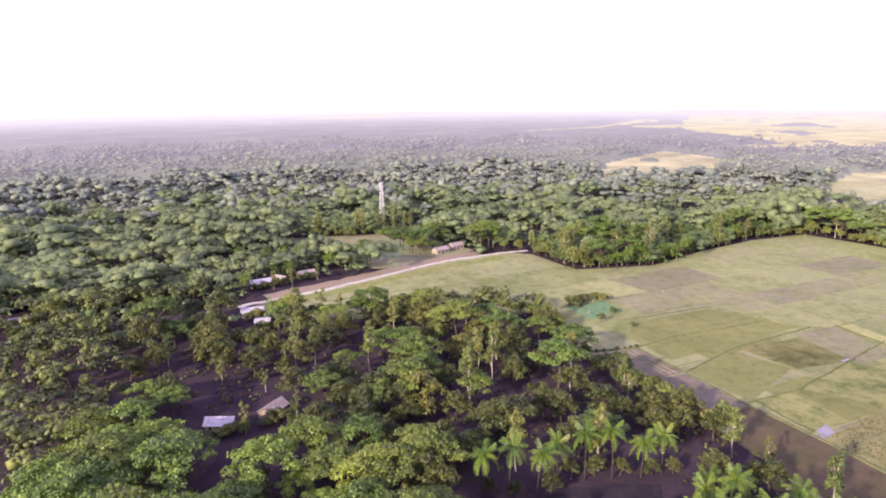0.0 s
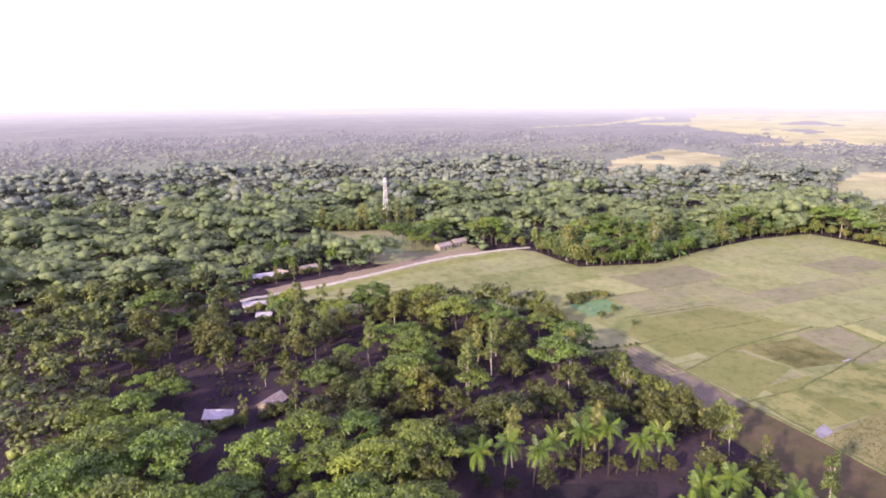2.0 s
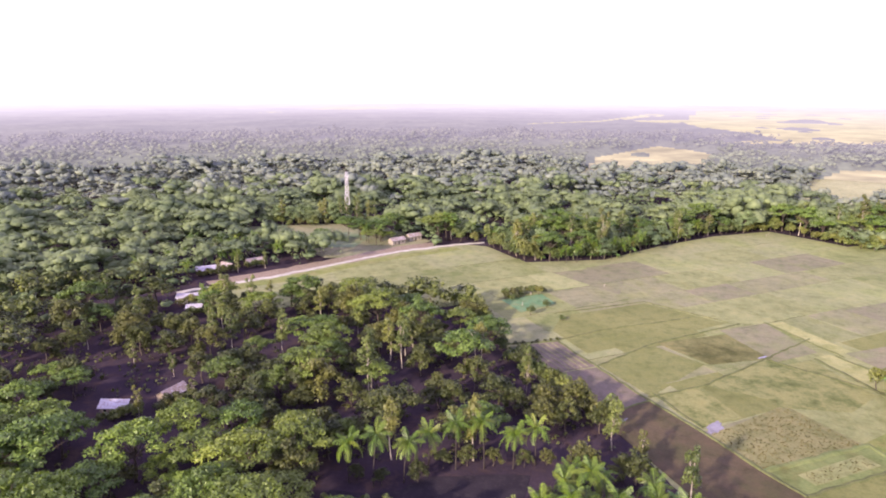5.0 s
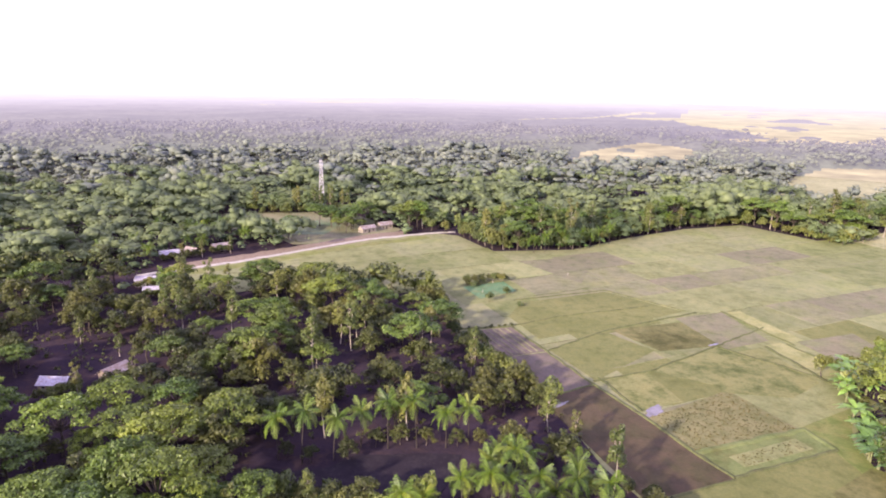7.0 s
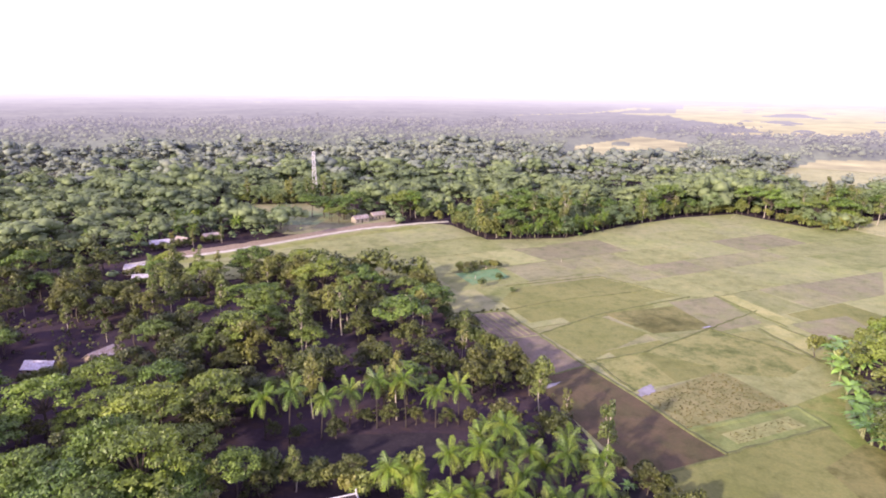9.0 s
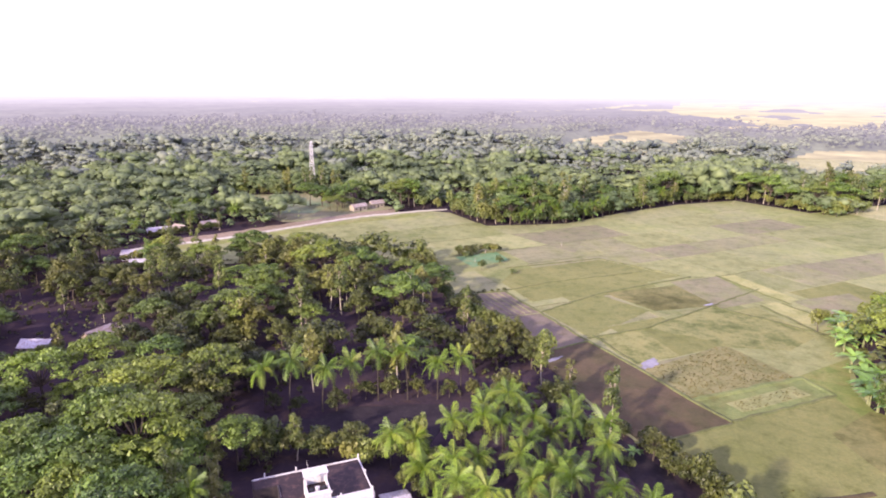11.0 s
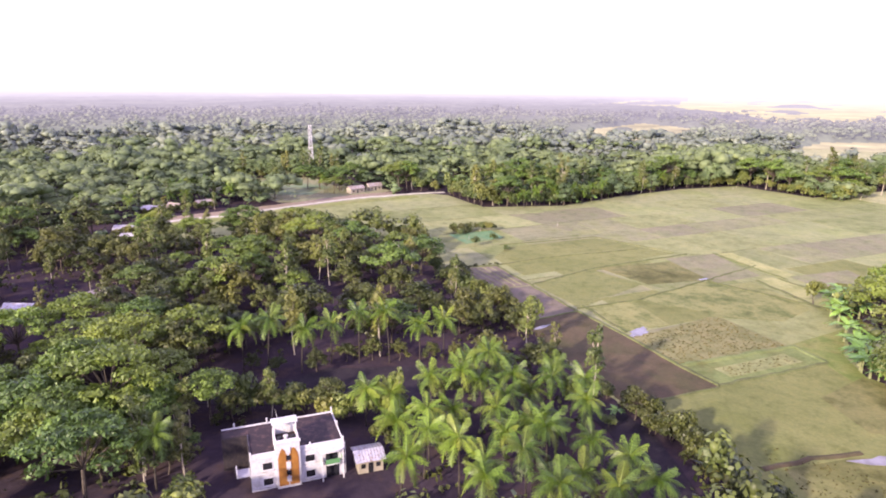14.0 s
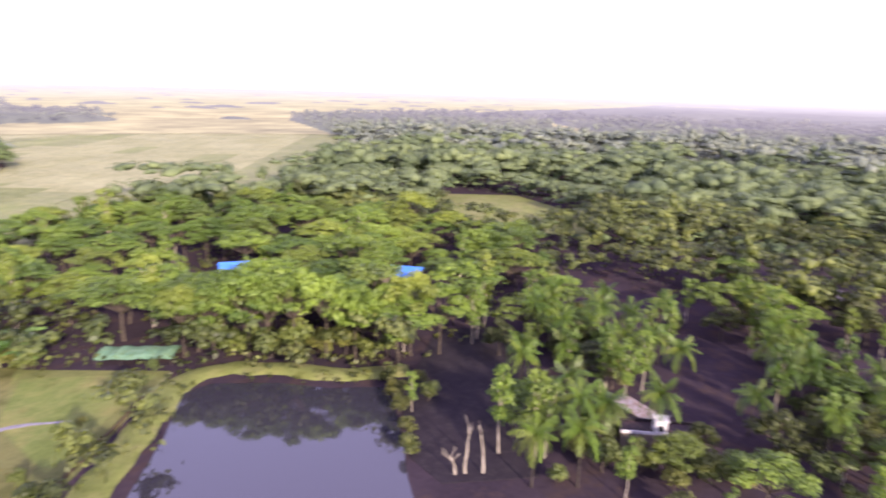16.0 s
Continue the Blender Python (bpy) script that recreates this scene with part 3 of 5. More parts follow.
def leaf_cards(rs, centres, normals, size, jitter=0.6):
    """Diamond-shaped leaf sprays at the centres, facing roughly along the normals."""
    n = len(centres)
    nrm = normals + rs.normal(0, jitter, (n, 3))
    nrm /= np.linalg.norm(nrm, axis=1, keepdims=True) + 1e-9
    ref = rs.normal(0, 1, (n, 3))
    a = np.cross(nrm, ref)
    a /= np.linalg.norm(a, axis=1, keepdims=True) + 1e-9
    b = np.cross(nrm, a)
    s = size * rs.uniform(0.6, 1.35, (n, 1))
    w = s * rs.uniform(0.45, 0.8, (n, 1))
    return np.stack([centres - a * s, centres - b * w + nrm * s * 0.15, centres + a * s, centres + b * w + nrm * s * 0.15], axis=1)


def lobes_cards(rs, lobes, per_area, size, up=0.25):
    """Small pointed leaf sprays over the shells of several ellipsoid clumps."""
    out = []
    for cx, cy, cz, rx, rz in lobes:
        n = max(6, int(per_area * rx * (rx + rz) * 3.0))
        d = rs.normal(0, 1, (n, 3))
        d /= np.linalg.norm(d, axis=1, keepdims=True)
        d[:, 2] = np.where(d[:, 2] < -0.45, -d[:, 2], d[:, 2])
        rad = np.array([rx, rx, rz]) * rs.uniform(0.7, 1.06, (n, 1))
        nrm = d / np.array([rx, rx, rz])
        nrm /= np.linalg.norm(nrm, axis=1, keepdims=True)
        out.append(leaf_cards(rs, np.array([cx, cy, cz]) + d * rad, nrm + np.array([0, 0, up]), size))
    out = np.concatenate(out)
    tip, base = out[:, 0], out[:, 2] - (out[:, 2] - out[:, 0]) * 0.05
    half = (out[:, 3] - out[:, 1]) * 0.5
    return np.stack([tip, base - half, base + half], axis=1)


KNOB = bmesh.new()
bmesh.ops.create_icosphere(KNOB, subdivisions=1, radius=1.0)
KNOB_V = np.array([v.co[:] for v in KNOB.verts])
KNOB_F = np.array([[v.index for v in f.verts] for f in KNOB.faces])
KNOB.free()


def clump_mesh(name, rs, centres, radii, quads, mat):
    """Uneven leafy clumps with sprays of leaves standing out of them, as one mesh."""
    n, k = len(centres), len(KNOB_V)
    v = centres[:, None, :] + KNOB_V[None] * radii[:, None, :] * rs.uniform(0.6, 1.25, (n, k, 1))
    v[:, :, 2] = np.maximum(v[:, :, 2], 0.15)
    tri = (np.arange(n)[:, None, None] * k + KNOB_F[None]).reshape(-1, 3)
    co = np.concatenate([v.reshape(-1, 3), quads.reshape(-1, 3)]).astype(np.float32)
    sides = quads.shape[1]
    quad = np.arange(len(quads) * sides).reshape(-1, sides) + n * k
    loops = np.concatenate([tri.ravel(), quad.ravel()]).astype(np.int32)
    starts = np.concatenate([np.arange(len(tri)) * 3, len(tri) * 3 + np.arange(len(quad)) * sides]).astype(np.int32)
    me = bpy.data.meshes.new(name)
    me.vertices.add(len(co))
    me.vertices.foreach_set("co", co.ravel())
    me.loops.add(len(loops))
    me.loops.foreach_set("vertex_index", loops)
    me.polygons.add(len(starts))
    me.polygons.foreach_set("loop_start", starts)
    me.polygons.foreach_set("use_smooth", np.ones(len(starts), dtype=bool))
    me.materials.append(mat)
    me.update(calc_edges=True)
    me.validate()
    return me


def limb_mesh(name, rs, top, lobes, thick, mat):
    """A tapered, slightly crooked trunk with limbs that reach the clumps."""
    bm = bmesh.new()
    fork = Vector((rs.uniform(-0.4, 0.4), rs.uniform(-0.4, 0.4), top))
    mid = fork * 0.5 + Vector((rs.uniform(-0.3, 0.3), rs.uniform(-0.3, 0.3), 0))
    rod(bm, (0, 0, -0.1), mid, thick, thick * 0.75)
    rod(bm, mid, fork, thick * 0.75, thick * 0.6)
    for cx, cy, cz, rx, rz in lobes:
        rod(bm, fork, (cx, cy, cz), thick * 0.42, thick * 0.12, 5)
    me = bpy.data.meshes.new(name)
    bm.to_mesh(me)
    bm.free()
    me.materials.append(mat)
    return me


def tree_kind(name, label, category, seed, shape, leaf, bark, density, size):
    """A tree model: an Empty with a trunk and a crown."""
    rs = np.random.RandomState(seed)
    lobes = []
    if shape == "dome":
        top, thick = 4.2, 0.28
        for k in range(19):
            a, r = k * 2.4 + rs.uniform(-0.4, 0.4), 4.3 * math.sqrt((k + 0.4) / 19) * rs.uniform(0.85, 1.15)
            lobes.append((r * math.cos(a), r * math.sin(a), 8.4 - 0.2 * r * r + rs.uniform(-1.6, 1.5), rs.uniform(1.1, 2.0), rs.uniform(0.8, 1.3)))
    elif shape == "umbrella":
        top, thick = 5.5, 0.35
        for k in range(20):
            a, r = k * 2.4 + rs.uniform(-0.5, 0.5), 6.2 * math.sqrt((k + 0.6) / 20) * rs.uniform(0.85, 1.15)
            lobes.append((r * math.cos(a), r * math.sin(a), 11.0 - 0.035 * r * r * 2 + rs.uniform(-0.7, 0.7), rs.uniform(1.5, 2.3), rs.uniform(0.5, 0.85)))
    elif shape == "tall":
        top, thick = 7.5, 0.2
        for k in range(11):
            a, r = k * 2.4, rs.uniform(0.3, 1.7)
            lobes.append((r * math.cos(a), r * math.sin(a), 5.5 + k * 0.8 + rs.uniform(-0.5, 0.5), rs.uniform(0.9, 1.5) * (1.15 - k * 0.04), rs.uniform(0.9, 1.3)))
    else:
        top, thick = 1.2, 0.12
        for k in range(7):
            a, r = k * 2.4, rs.uniform(0.4, 1.5)
            lobes.append((r * math.cos(a), r * math.sin(a), 1.7 + rs.uniform(-0.6, 1.2), rs.uniform(0.8, 1.3), rs.uniform(0.7, 1.1)))
    ob = new(name)
    tagged(ob, label, category, name.replace("_", " ") + ("es" if name == "bush" else "s"))
    part("trunk", limb_mesh("trunk", rs, top, lobes, thick, bark), bark, ob)
    q = np.array(lobes)
    part("crown", clump_mesh("crown", rs, q[:, :3], q[:, [3, 3, 4]] * (0.3 if shape == "bush" else 0.52), lobes_cards(rs, lobes, density, size), leaf), leaf, ob)
    return ob


NEAR_KINDS = {}
for key, shape, leaf, bark, dens, size, words, cat in [
    ("broadleaf_tree", "dome", LEAF_BROAD, BARK, 7.8, 0.3, "dense dark green broadleaf tree with a lumpy rounded crown", "tree"),
    ("umbrella_tree", "umbrella", LEAF_UMBRELLA, BARK, 7.8, 0.31, "wide umbrella-crowned rain tree with layered light green foliage", "tree"),
    ("slender_tree", "tall", LEAF_SLENDER, PALE_BARK, 11.0, 0.28, "tall slender tree with grey-green foliage and a pale trunk", "tree"),
    ("rain_tree", "umbrella", LEAF_LIME, BARK, 7.6, 0.31, "spreading rain tree with flat layers of lime-green foliage", "tree"),
    ("round_tree", "dome", LEAF_MID_HAZED, BARK, 7.6, 0.32, "full rounded tree with bright green foliage down to the ground", "tree"),
    ("shrub", "bush", LEAF_BROAD, BARK, 14.0, 0.25, "dense dark green shrub at the edge of the grove", "shrub"),
    ("bush", "bush", LEAF_SLENDER, BARK, 14.0, 0.26, "low leafy bush with small green leaves", "bush"),
    ("lime_tree", "tall", LEAF_LIME, PALE_BARK, 10.0, 0.3, "tall narrow tree with yellow-green foliage and a pale trunk", "tree")]:
    NEAR_KINDS[key] = [tree_kind(key, words, cat, 11 + 7 * k + len(key), shape, leaf, bark, dens, size) for k in range(4)]
USED = set()


def plant(key, x, y, s=1.0, sz=1.0, rnd=random):
    """Sets one tree of a kind, turned and scaled, at its place."""
    model = rnd.choice(NEAR_KINDS[key])
    at = Matrix.LocRotScale((x, y, 0), Euler((0, 0, rnd.uniform(0, 6.28))), (s, s, s * sz))
    if model.name not in USED:
        USED.add(model.name)
        model.matrix_basis = at
        return model
    ob = copy_thing(model, Matrix.Identity(4))
    ob.matrix_basis = at
    return ob


# palms: a ringed leaning trunk and arching fronds, each frond a part
def frond_mesh(seed, length, droop):
    rs = np.random.RandomState(seed)
    quads, n = [], 24
    spine = [np.array([length * f * (1 - 0.18 * f * droop), 0, length * (0.42 * f - droop * 0.75 * f * f)]) for f in np.linspace(0, 1, n + 1)]
    for i in range(n):
        a, b = spine[i], spine[i + 1]
        w = 0.05 * (1 - i / n) + 0.015
        quads.append([a + (0, -w, 0), b + (0, -w, 0), b + (0, w, 0), a + (0, w, 0)])
        if i == 0:
            continue
        ll = length * 0.25 * math.sin(math.pi * (0.12 + 0.82 * i / n)) + 0.1
        for side in (-1, 1):
            tip = (a + b) / 2 + np.array([ll * 0.55, side * ll * 0.8, -ll * rs.uniform(0.4, 0.95)])
            quads.append([a, a * 0.35 + b * 0.65, tip + (0.03, 0, 0), tip - (0.04, 0, 0)])
    return quads_mesh("frond", np.array(quads), LEAF_PALM)


FRONDS = [frond_mesh(3 + k, 4.3 + 0.25 * k, d) for k, d in enumerate((0.45, 0.95, 1.4))]


def palm(x, y, h, seed):
    rs = random.Random(seed)
    ob = empty("coconut_palm", x, y, 0, rs.uniform(0, 360))
    tagged(ob, "coconut palm with a thin ringed trunk and arching yellow-green fronds", "palm", "coconut palms")
    bm = bmesh.new()
    lean, last = rs.uniform(0.0, 1.4), Vector((0, 0, -0.1))
    for k in range(1, 6):
        f = k / 5
        q = Vector((lean * f * f, 0, h * f))
        rod(bm, last, q, 0.22 - 0.02 * k, 0.2 - 0.02 * k, 6)
        last = q
    part("trunk", bm, SHADED_PALM_BARK, ob)
    for k in range(16):
        tier = 0 if k < 4 else (1 if k < 10 else 2)
        f = part("frond", FRONDS[tier], LEAF_PALM, ob)
        f.matrix_basis = Matrix.Translation(last) @ Matrix.LocRotScale(None, Euler((rs.uniform(-0.3, 0.3), -0.75 + tier * 0.45 + rs.uniform(-0.15, 0.15), k * 2.4 + rs.uniform(-0.2, 0.2))), [rs.uniform(0.85, 1.1)] * 3)
    return ob


PALMS = [(11.8, 126.5), (18.3, 126), (25.2, 129.3), (30.1, 136), (37, 137), (44.1, 138.9), (51.5, 140.4), (57, 143), (69.7, 124.6), (59.7, 114.2), (79.9, 118.2), (66.5, 103.6), (80.2, 89.3), (73.6, 105), (88.2, 90.8), (90, 110.4), (69.1, 90.5), (91.9, 100.3), (96.4, 95.8),
         (83.3, 98.7), (62.3, 94.6), (51.5, 110), (47.2, 109.2), (18.6, 82.5), (75, 112), (85, 105), (76, 97), (66, 116), (84, 127), (73, 131), (62, 100), (90, 118), (94, 88), (101, 90), (86, 82), (75, 84),
         (206, 34), (189, 33), (233, 46), (239, 33), (247, 27.5), (193, 27), (255, 56), (227.5, 33), (254, 5), (240, -2.4), (222, -6), (287, 12), (212, 36), (200, 30), (222, 50), (246, 48), (262, 30), (270, 8), (230, -16), (206, 30)]
for k, (x, y) in enumerate(PALMS):
    palm(x, y, (12.0 if k < 8 else 9.0) + 2.2 * math.sin(k * 1.7), k)
for k, (x, y) in enumerate([(-150, 270), (-120, 268), (-112, 300), (-96, 318), (-118, 330), (-135, 345), (-90, 236), (5, 392), (22, 384), (60, 352), (78, 360), (112, 392), (-60, 372), (150, 426), (66, 346), (72, 349), (92, 360), (98, 366), (104, 372), (110, 378), (84, 357)]):
    palm(x, y, 9.5 + 1.5 * math.sin(k * 2.1), 100 + k)


# bananas: pale stems with broad torn leaves, each leaf a part
def banana_leaf(seed):
    rs = np.random.RandomState(seed)
    quads = []
    for i in range(7):
        f0, f1 = i / 7, (i + 1) / 7
        p0, p1 = [np.array([2.4 * f, 0, 0.9 * f - 1.4 * f * f]) for f in (f0, f1)]
        w0, w1 = [0.42 * math.sin(math.pi * (0.08 + 0.88 * f)) for f in (f0, f1)]
        for side in (-1, 1):
            quads.append([p0, p1, p1 + (0, side * w1, 0.12 - rs.uniform(0, 0.2)), p0 + (0, side * w0, 0.12 - rs.uniform(0, 0.2))])
    return quads_mesh("leaf", np.array(quads), LEAF_BANANA)


BANANA_LEAVES = [banana_leaf(1), banana_leaf(2)]


def banana(x, y, s, seed):
    rs = random.Random(seed)
    ob = new("banana_plant")
    ob.matrix_basis = Matrix.LocRotScale((x, y, 0), Euler((0, 0, rs.uniform(0, 6))), (s, s, s))
    tagged(ob, "banana plant with a pale stem and broad bright green leaves", "banana plant", "banana plants")
    bm = bmesh.new()
    rod(bm, (0, 0, -0.05), (0, 0, 2.1), 0.16, 0.09, 7)
    part("stem", bm, STEM, ob)
    for k in range(8):
        f = part("leaf", BANANA_LEAVES[k % 2], LEAF_BANANA, ob)
        f.matrix_basis = pose(0, 0, 2.0, rs.uniform(-15, 15), -25 + 8 * (k % 4), k * 137 + rs.uniform(-15, 15))
    return ob


for k, (x, y) in enumerate([(172, 207), (170, 204), (174, 211), (167, 198), (163, 172), (161, 168), (162, 176), (159, 160), (160, 152), (162, 149), (166, 147), (169, 145), (165, 150), (158, 156), (170, 199), (168, 195), (172, 203), (166, 190), (175, 206), (158, 157), (160, 161), (158.5, 153), (161, 150), (163, 165), (165, 168), (160, 147), (164, 143), (167, 139), (169, 172), (171, 167), (174, 196), (178, 208), (163, 155), (176, 200),
                            (62, 352), (70, 355), (80, 357), (95, 362), (52, 349), (104, 374), (88, 360), (115, 390), (-100, 322), (-112, 326), (-140, 262), (-132, 258), (90, 131), (97, 122)]):
    banana(x, y, (1.9 if k < 34 else 1.3) + 0.4 * math.sin(k * 1.3), k)

# more palms in the grove and by the small house
rp = random.Random(8)
GROVES = [([(56, 86), (92, 84), (96, 104), (90, 122), (84, 132), (64, 134), (56, 116)], 11, 8.0), ([(192, 28), (214, 48), (250, 60), (275, 30), (262, -6), (232, -24), (222, 4)], 26, 9.5), ([(-140, 262), (-100, 300), (-120, 345), (-160, 330)], 8, 9.5)]
# open gaps with no trees of their own, placed to fit the camera's view
DARK = [[(260, 35), (275, 26), (264, 14), (250, 8), (236, 3), (218, 10), (232, 20)], [(-88, 174), (-80, 184), (-62, 180), (-42, 152), (-34, 122), (-52, 120), (-80, 143)], [(-52, 216), (-43, 230), (-28, 210), (-40, 200)]]
taken = list(PALMS)
for poly, want, h in GROVES:
    done = tries = 0
    while done < want and tries < 900:
        tries += 1
        x, y = rp.uniform(min(q[0] for q in poly), max(q[0] for q in poly)), rp.uniform(min(q[1] for q in poly), max(q[1] for q in poly))
        if inside(poly, x, y) and not any(inside(q, x, y) for q in DARK) and all((x - a) ** 2 + (y - b) ** 2 > 14 for a, b in taken):
            taken.append((x, y))
            palm(x, y, h + rp.uniform(-2.0, 1.8), 200 + done + want * 40)
            done += 1

# ---- woods ----
HOUSES_FREE = [(54, 91, 7.5), (-65, 141, 9), (-53, 151, 8), (-101, 236, 8), (-117, 281, 9), (-100, 301, 8), (222, 136, 15), (249, 95, 13), (40, 96, 13), (50, 97, 6), (-69, 148, 6), (-57, 158, 6), (-121, 289, 6), (-104, 309, 6), (-105, 244, 6), (-95, 232, 6), (-202, 217, 6), (-30, 374, 11), (231, 147, 6), (255, 104, 6), (213, 20, 6), (323, 0, 6), (419, 5, 6), (183, 124, 7), (-96, 440, 6), (-353, 440, 6)]
HOUSES_FREE += [(a + 0.49 * d, b - 0.87 * d, r) for a, b, r in [(-122, 288, 9), (-115, 296, 9), (-105, 308, 8), (-105, 244, 8), (-95, 232, 8), (-202, 217, 6), (-353, 440, 8), (-69, 147.5, 9), (-57, 158, 9)] for d in (0, 9, 18, 25)]
ROAD_LINE = [(-150, 222), (-119, 254), (-86, 288), (-62, 318), (-43, 342), (-33, 353), (-3, 377), (14, 386)]
GAPS = [[(240, 146), (224, 156), (211, 138), (224, 125)], [(262, 96), (252, 114), (230, 98), (238, 84)], [(84, 84), (110, 84), (108, 118), (96, 124), (100, 108)], [(4, 106), (58, 106), (62, 145), (40, 141), (30, 138), (4, 130)], [(28, 70), (64, 78), (60, 103), (24, 92)], [(196, 52), (214, 70), (226, 62), (206, 44)], [(-90, 138), (-60, 132), (-50, 146), (-84, 156)]]
rw = random.Random(21)


def near_line(line, x, y, d):
    for a, b in zip(line, line[1:]):
        a, b = Vector(a), Vector(b)
        f = max(0, min(1, (Vector((x, y)) - a).dot(b - a) / (b - a).length_squared))
        if (a.lerp(b, f) - Vector((x, y))).length < d:
            return True
    return False


SPARSE = [(188, 66), (232, 72), (340, 58), (460, -60), (300, -160), (176, -60), (190, 20)]


def free(x, y):
    if 108 < x < 190 and -40 < y < 78:
        return False
    if inside(SPARSE, x, y) and noise.noise(Vector((x * 0.03, y * 0.03, 7))) < -0.28:
        return False
    return not (any(inside(q, x, y) for q in OPEN_GROUND) or any(inside(q, x, y) for q in GAPS) or any((x - a) ** 2 + (y - b) ** 2 < r * r for a, b, r in HOUSES_FREE) or near_line(ROAD_LINE, x, y, 8))


RIGHT_WOOD = [(190, 212), (175, 180), (173, 155), (180, 142), (187, 131), (191, 117), (194, 109), (204, 95), (213, 76), (226, 64), (260, 62), (300, 80), (320, 130), (320, 200), (270, 240), (212, 239)]
PALM_GROVE = [(54, 70), (104, 70), (100, 112), (92, 124), (86, 134), (66, 136), (54, 118)]
EDGE_BUSHES = [(101, 126.5), (104.5, 123.5), (108, 120), (110, 116.5), (111.8, 112), (113.5, 107), (115.3, 101), (118, 97), (121, 94), (96, 131), (107, 116), (109, 109), (112, 103), (115, 95), (104, 117)]
GROVE_EDGE = [(-40, 256), (20, 268), (42, 222), (53, 199), (78, 171), (91, 140), (100, 127)]
STRIP = [(-10, 366), (60, 340), (270, 424), (308, 454), (325, 500), (230, 470), (120, 425), (30, 395), (-20, 392)]


def near_wood(x, y):
    """Where every tree is a thing of its own."""
    if 186 < x < 290 and -40 < y < 64:
        return True
    if inside(RIGHT_WOOD, x, y) or inside(STRIP, x, y):
        return True
    return -135 < x < 105 and 72 < y < 250 and x > -72 - 0.5 * (y - 74)


STEP = 8.5
STUFF_SPOTS = []
for i in range(-58, 58):
    for j in range(-24, 58):
        x, y = i * STEP + rw.uniform(-3.4, 3.4), j * STEP + 60 + rw.uniform(-3.4, 3.4)
        if not free(x, y):
            continue
        if not near_wood(x, y):
            STUFF_SPOTS.append((x, y))
            continue
        palmy = inside(PALM_GROVE, x, y)
        edge, margin = near_line(GROVE_EDGE, x, y, 6), near_line(GROVE_EDGE, x, y, 14)
        roll = rw.random()
        if 186 < x < 290 and y < 64:
            key = "bush" if roll < 0.3 else ("rain_tree" if roll < 0.45 else ("broadleaf_tree" if roll < 0.62 else "lime_tree"))
        elif inside(RIGHT_WOOD, x, y):
            key = "rain_tree" if roll < 0.55 else ("umbrella_tree" if roll < 0.88 else "lime_tree")
        elif inside(STRIP, x, y):
            key = "slender_tree" if roll < 0.32 else ("round_tree" if roll < 0.74 else "umbrella_tree")
        elif palmy:
            key = "bush" if roll < 0.85 else "broadleaf_tree"
        elif x < 12 and y < 140:
            key = "umbrella_tree" if roll < 0.55 else ("rain_tree" if roll < 0.85 else "broadleaf_tree")
        else:
            # mostly dark-leaved kinds: the grove's dimmer light is put into leaf colour
            key = "broadleaf_tree" if roll < 0.52 else ("umbrella_tree" if roll < 0.68 else ("rain_tree" if roll < 0.74 else ("slender_tree" if roll < 0.9 else "shrub")))
        if edge:
            key = "bush" if roll < 0.4 else ("broadleaf_tree" if roll < 0.8 else "slender_tree")
        if noise.noise(Vector((x * 0.055, y * 0.055, 11))) < -0.2 and not (x < 12 and y < 140) and not inside(RIGHT_WOOD, x, y) and not inside(STRIP, x, y) and not edge:
            continue
        if (roll * 997) % 1 < (0.3 if key == "umbrella_tree" else (0.2 if key == "rain_tree" and y > 140 else 0.12)):
            continue
        s = rw.triangular(0.65, 1.65, 1.05) * (0.72 if (palmy or (x > 186 and y < 64)) and key != "bush" else 1.0) * (0.98 if inside(RIGHT_WOOD, x, y) else (1.2 if inside(STRIP, x, y) else 1.0)) * (0.62 if y < 122 and 12 < x < 56 else 1.0) * (0.75 if edge and key != "bush" else (0.85 if margin else 1.0))
        tall = rw.uniform(0.9, 1.15)
        # dark gaps between the crowns of the wood beside the pond
        if inside(RIGHT_WOOD, x, y) and noise.noise(Vector((x * 0.09, y * 0.09, 5))) < -0.17:
            key, s = "bush", 0.8
        if any(inside(q, x, y) for q in DARK):
            rw.choice(NEAR_KINDS[key])
            rw.uniform(0, 6.28)
            continue
        plant(key, x, y, s, tall, rw)
HEDGES = [([(0, 383), (18, 379), (43, 346), (88, 361), (123, 400), (164, 437), (206, 461), (228, 438), (252, 411), (275, 428)], 6.5), ([(76, 168), (52, 196), (40, 220), (20, 264), (-10, 266), (-48, 252)], 4.5), ([(196, 110), (215, 80)], 5.0), ([(166, 206), (212, 242), (278, 264)], 5.0), ([(20, 110), (56, 112)], 3.4), ([(160, 150), (168, 138)], 4.0)]
for k, (line, gap) in enumerate(HEDGES):
    for x, y in bend(line, gap, 1.5):
        plant("bush", x, y, rw.uniform(1.1, 2.0) * (1.3 if k == 0 else 1.0), rw.uniform(1.0, 1.5), rw)
for x, y in [(18, 92), (14, 100), (20, 106), (27, 109), (12, 110), (31, 111), (38, 113), (46, 114), (53, 113), (8, 104), (60, 122)]:
    plant(rw.choice(["broadleaf_tree", "slender_tree"]), x, y, rw.uniform(0.6, 0.85), 1.0, rw)
for x, y in [(222, 138), (226, 134), (217, 142), (243, 96), (240, 102), (246, 92), (219, 134), (238, 95)]:
    plant("bush", x, y, rw.uniform(1.5, 2.0), 1.2, rw)
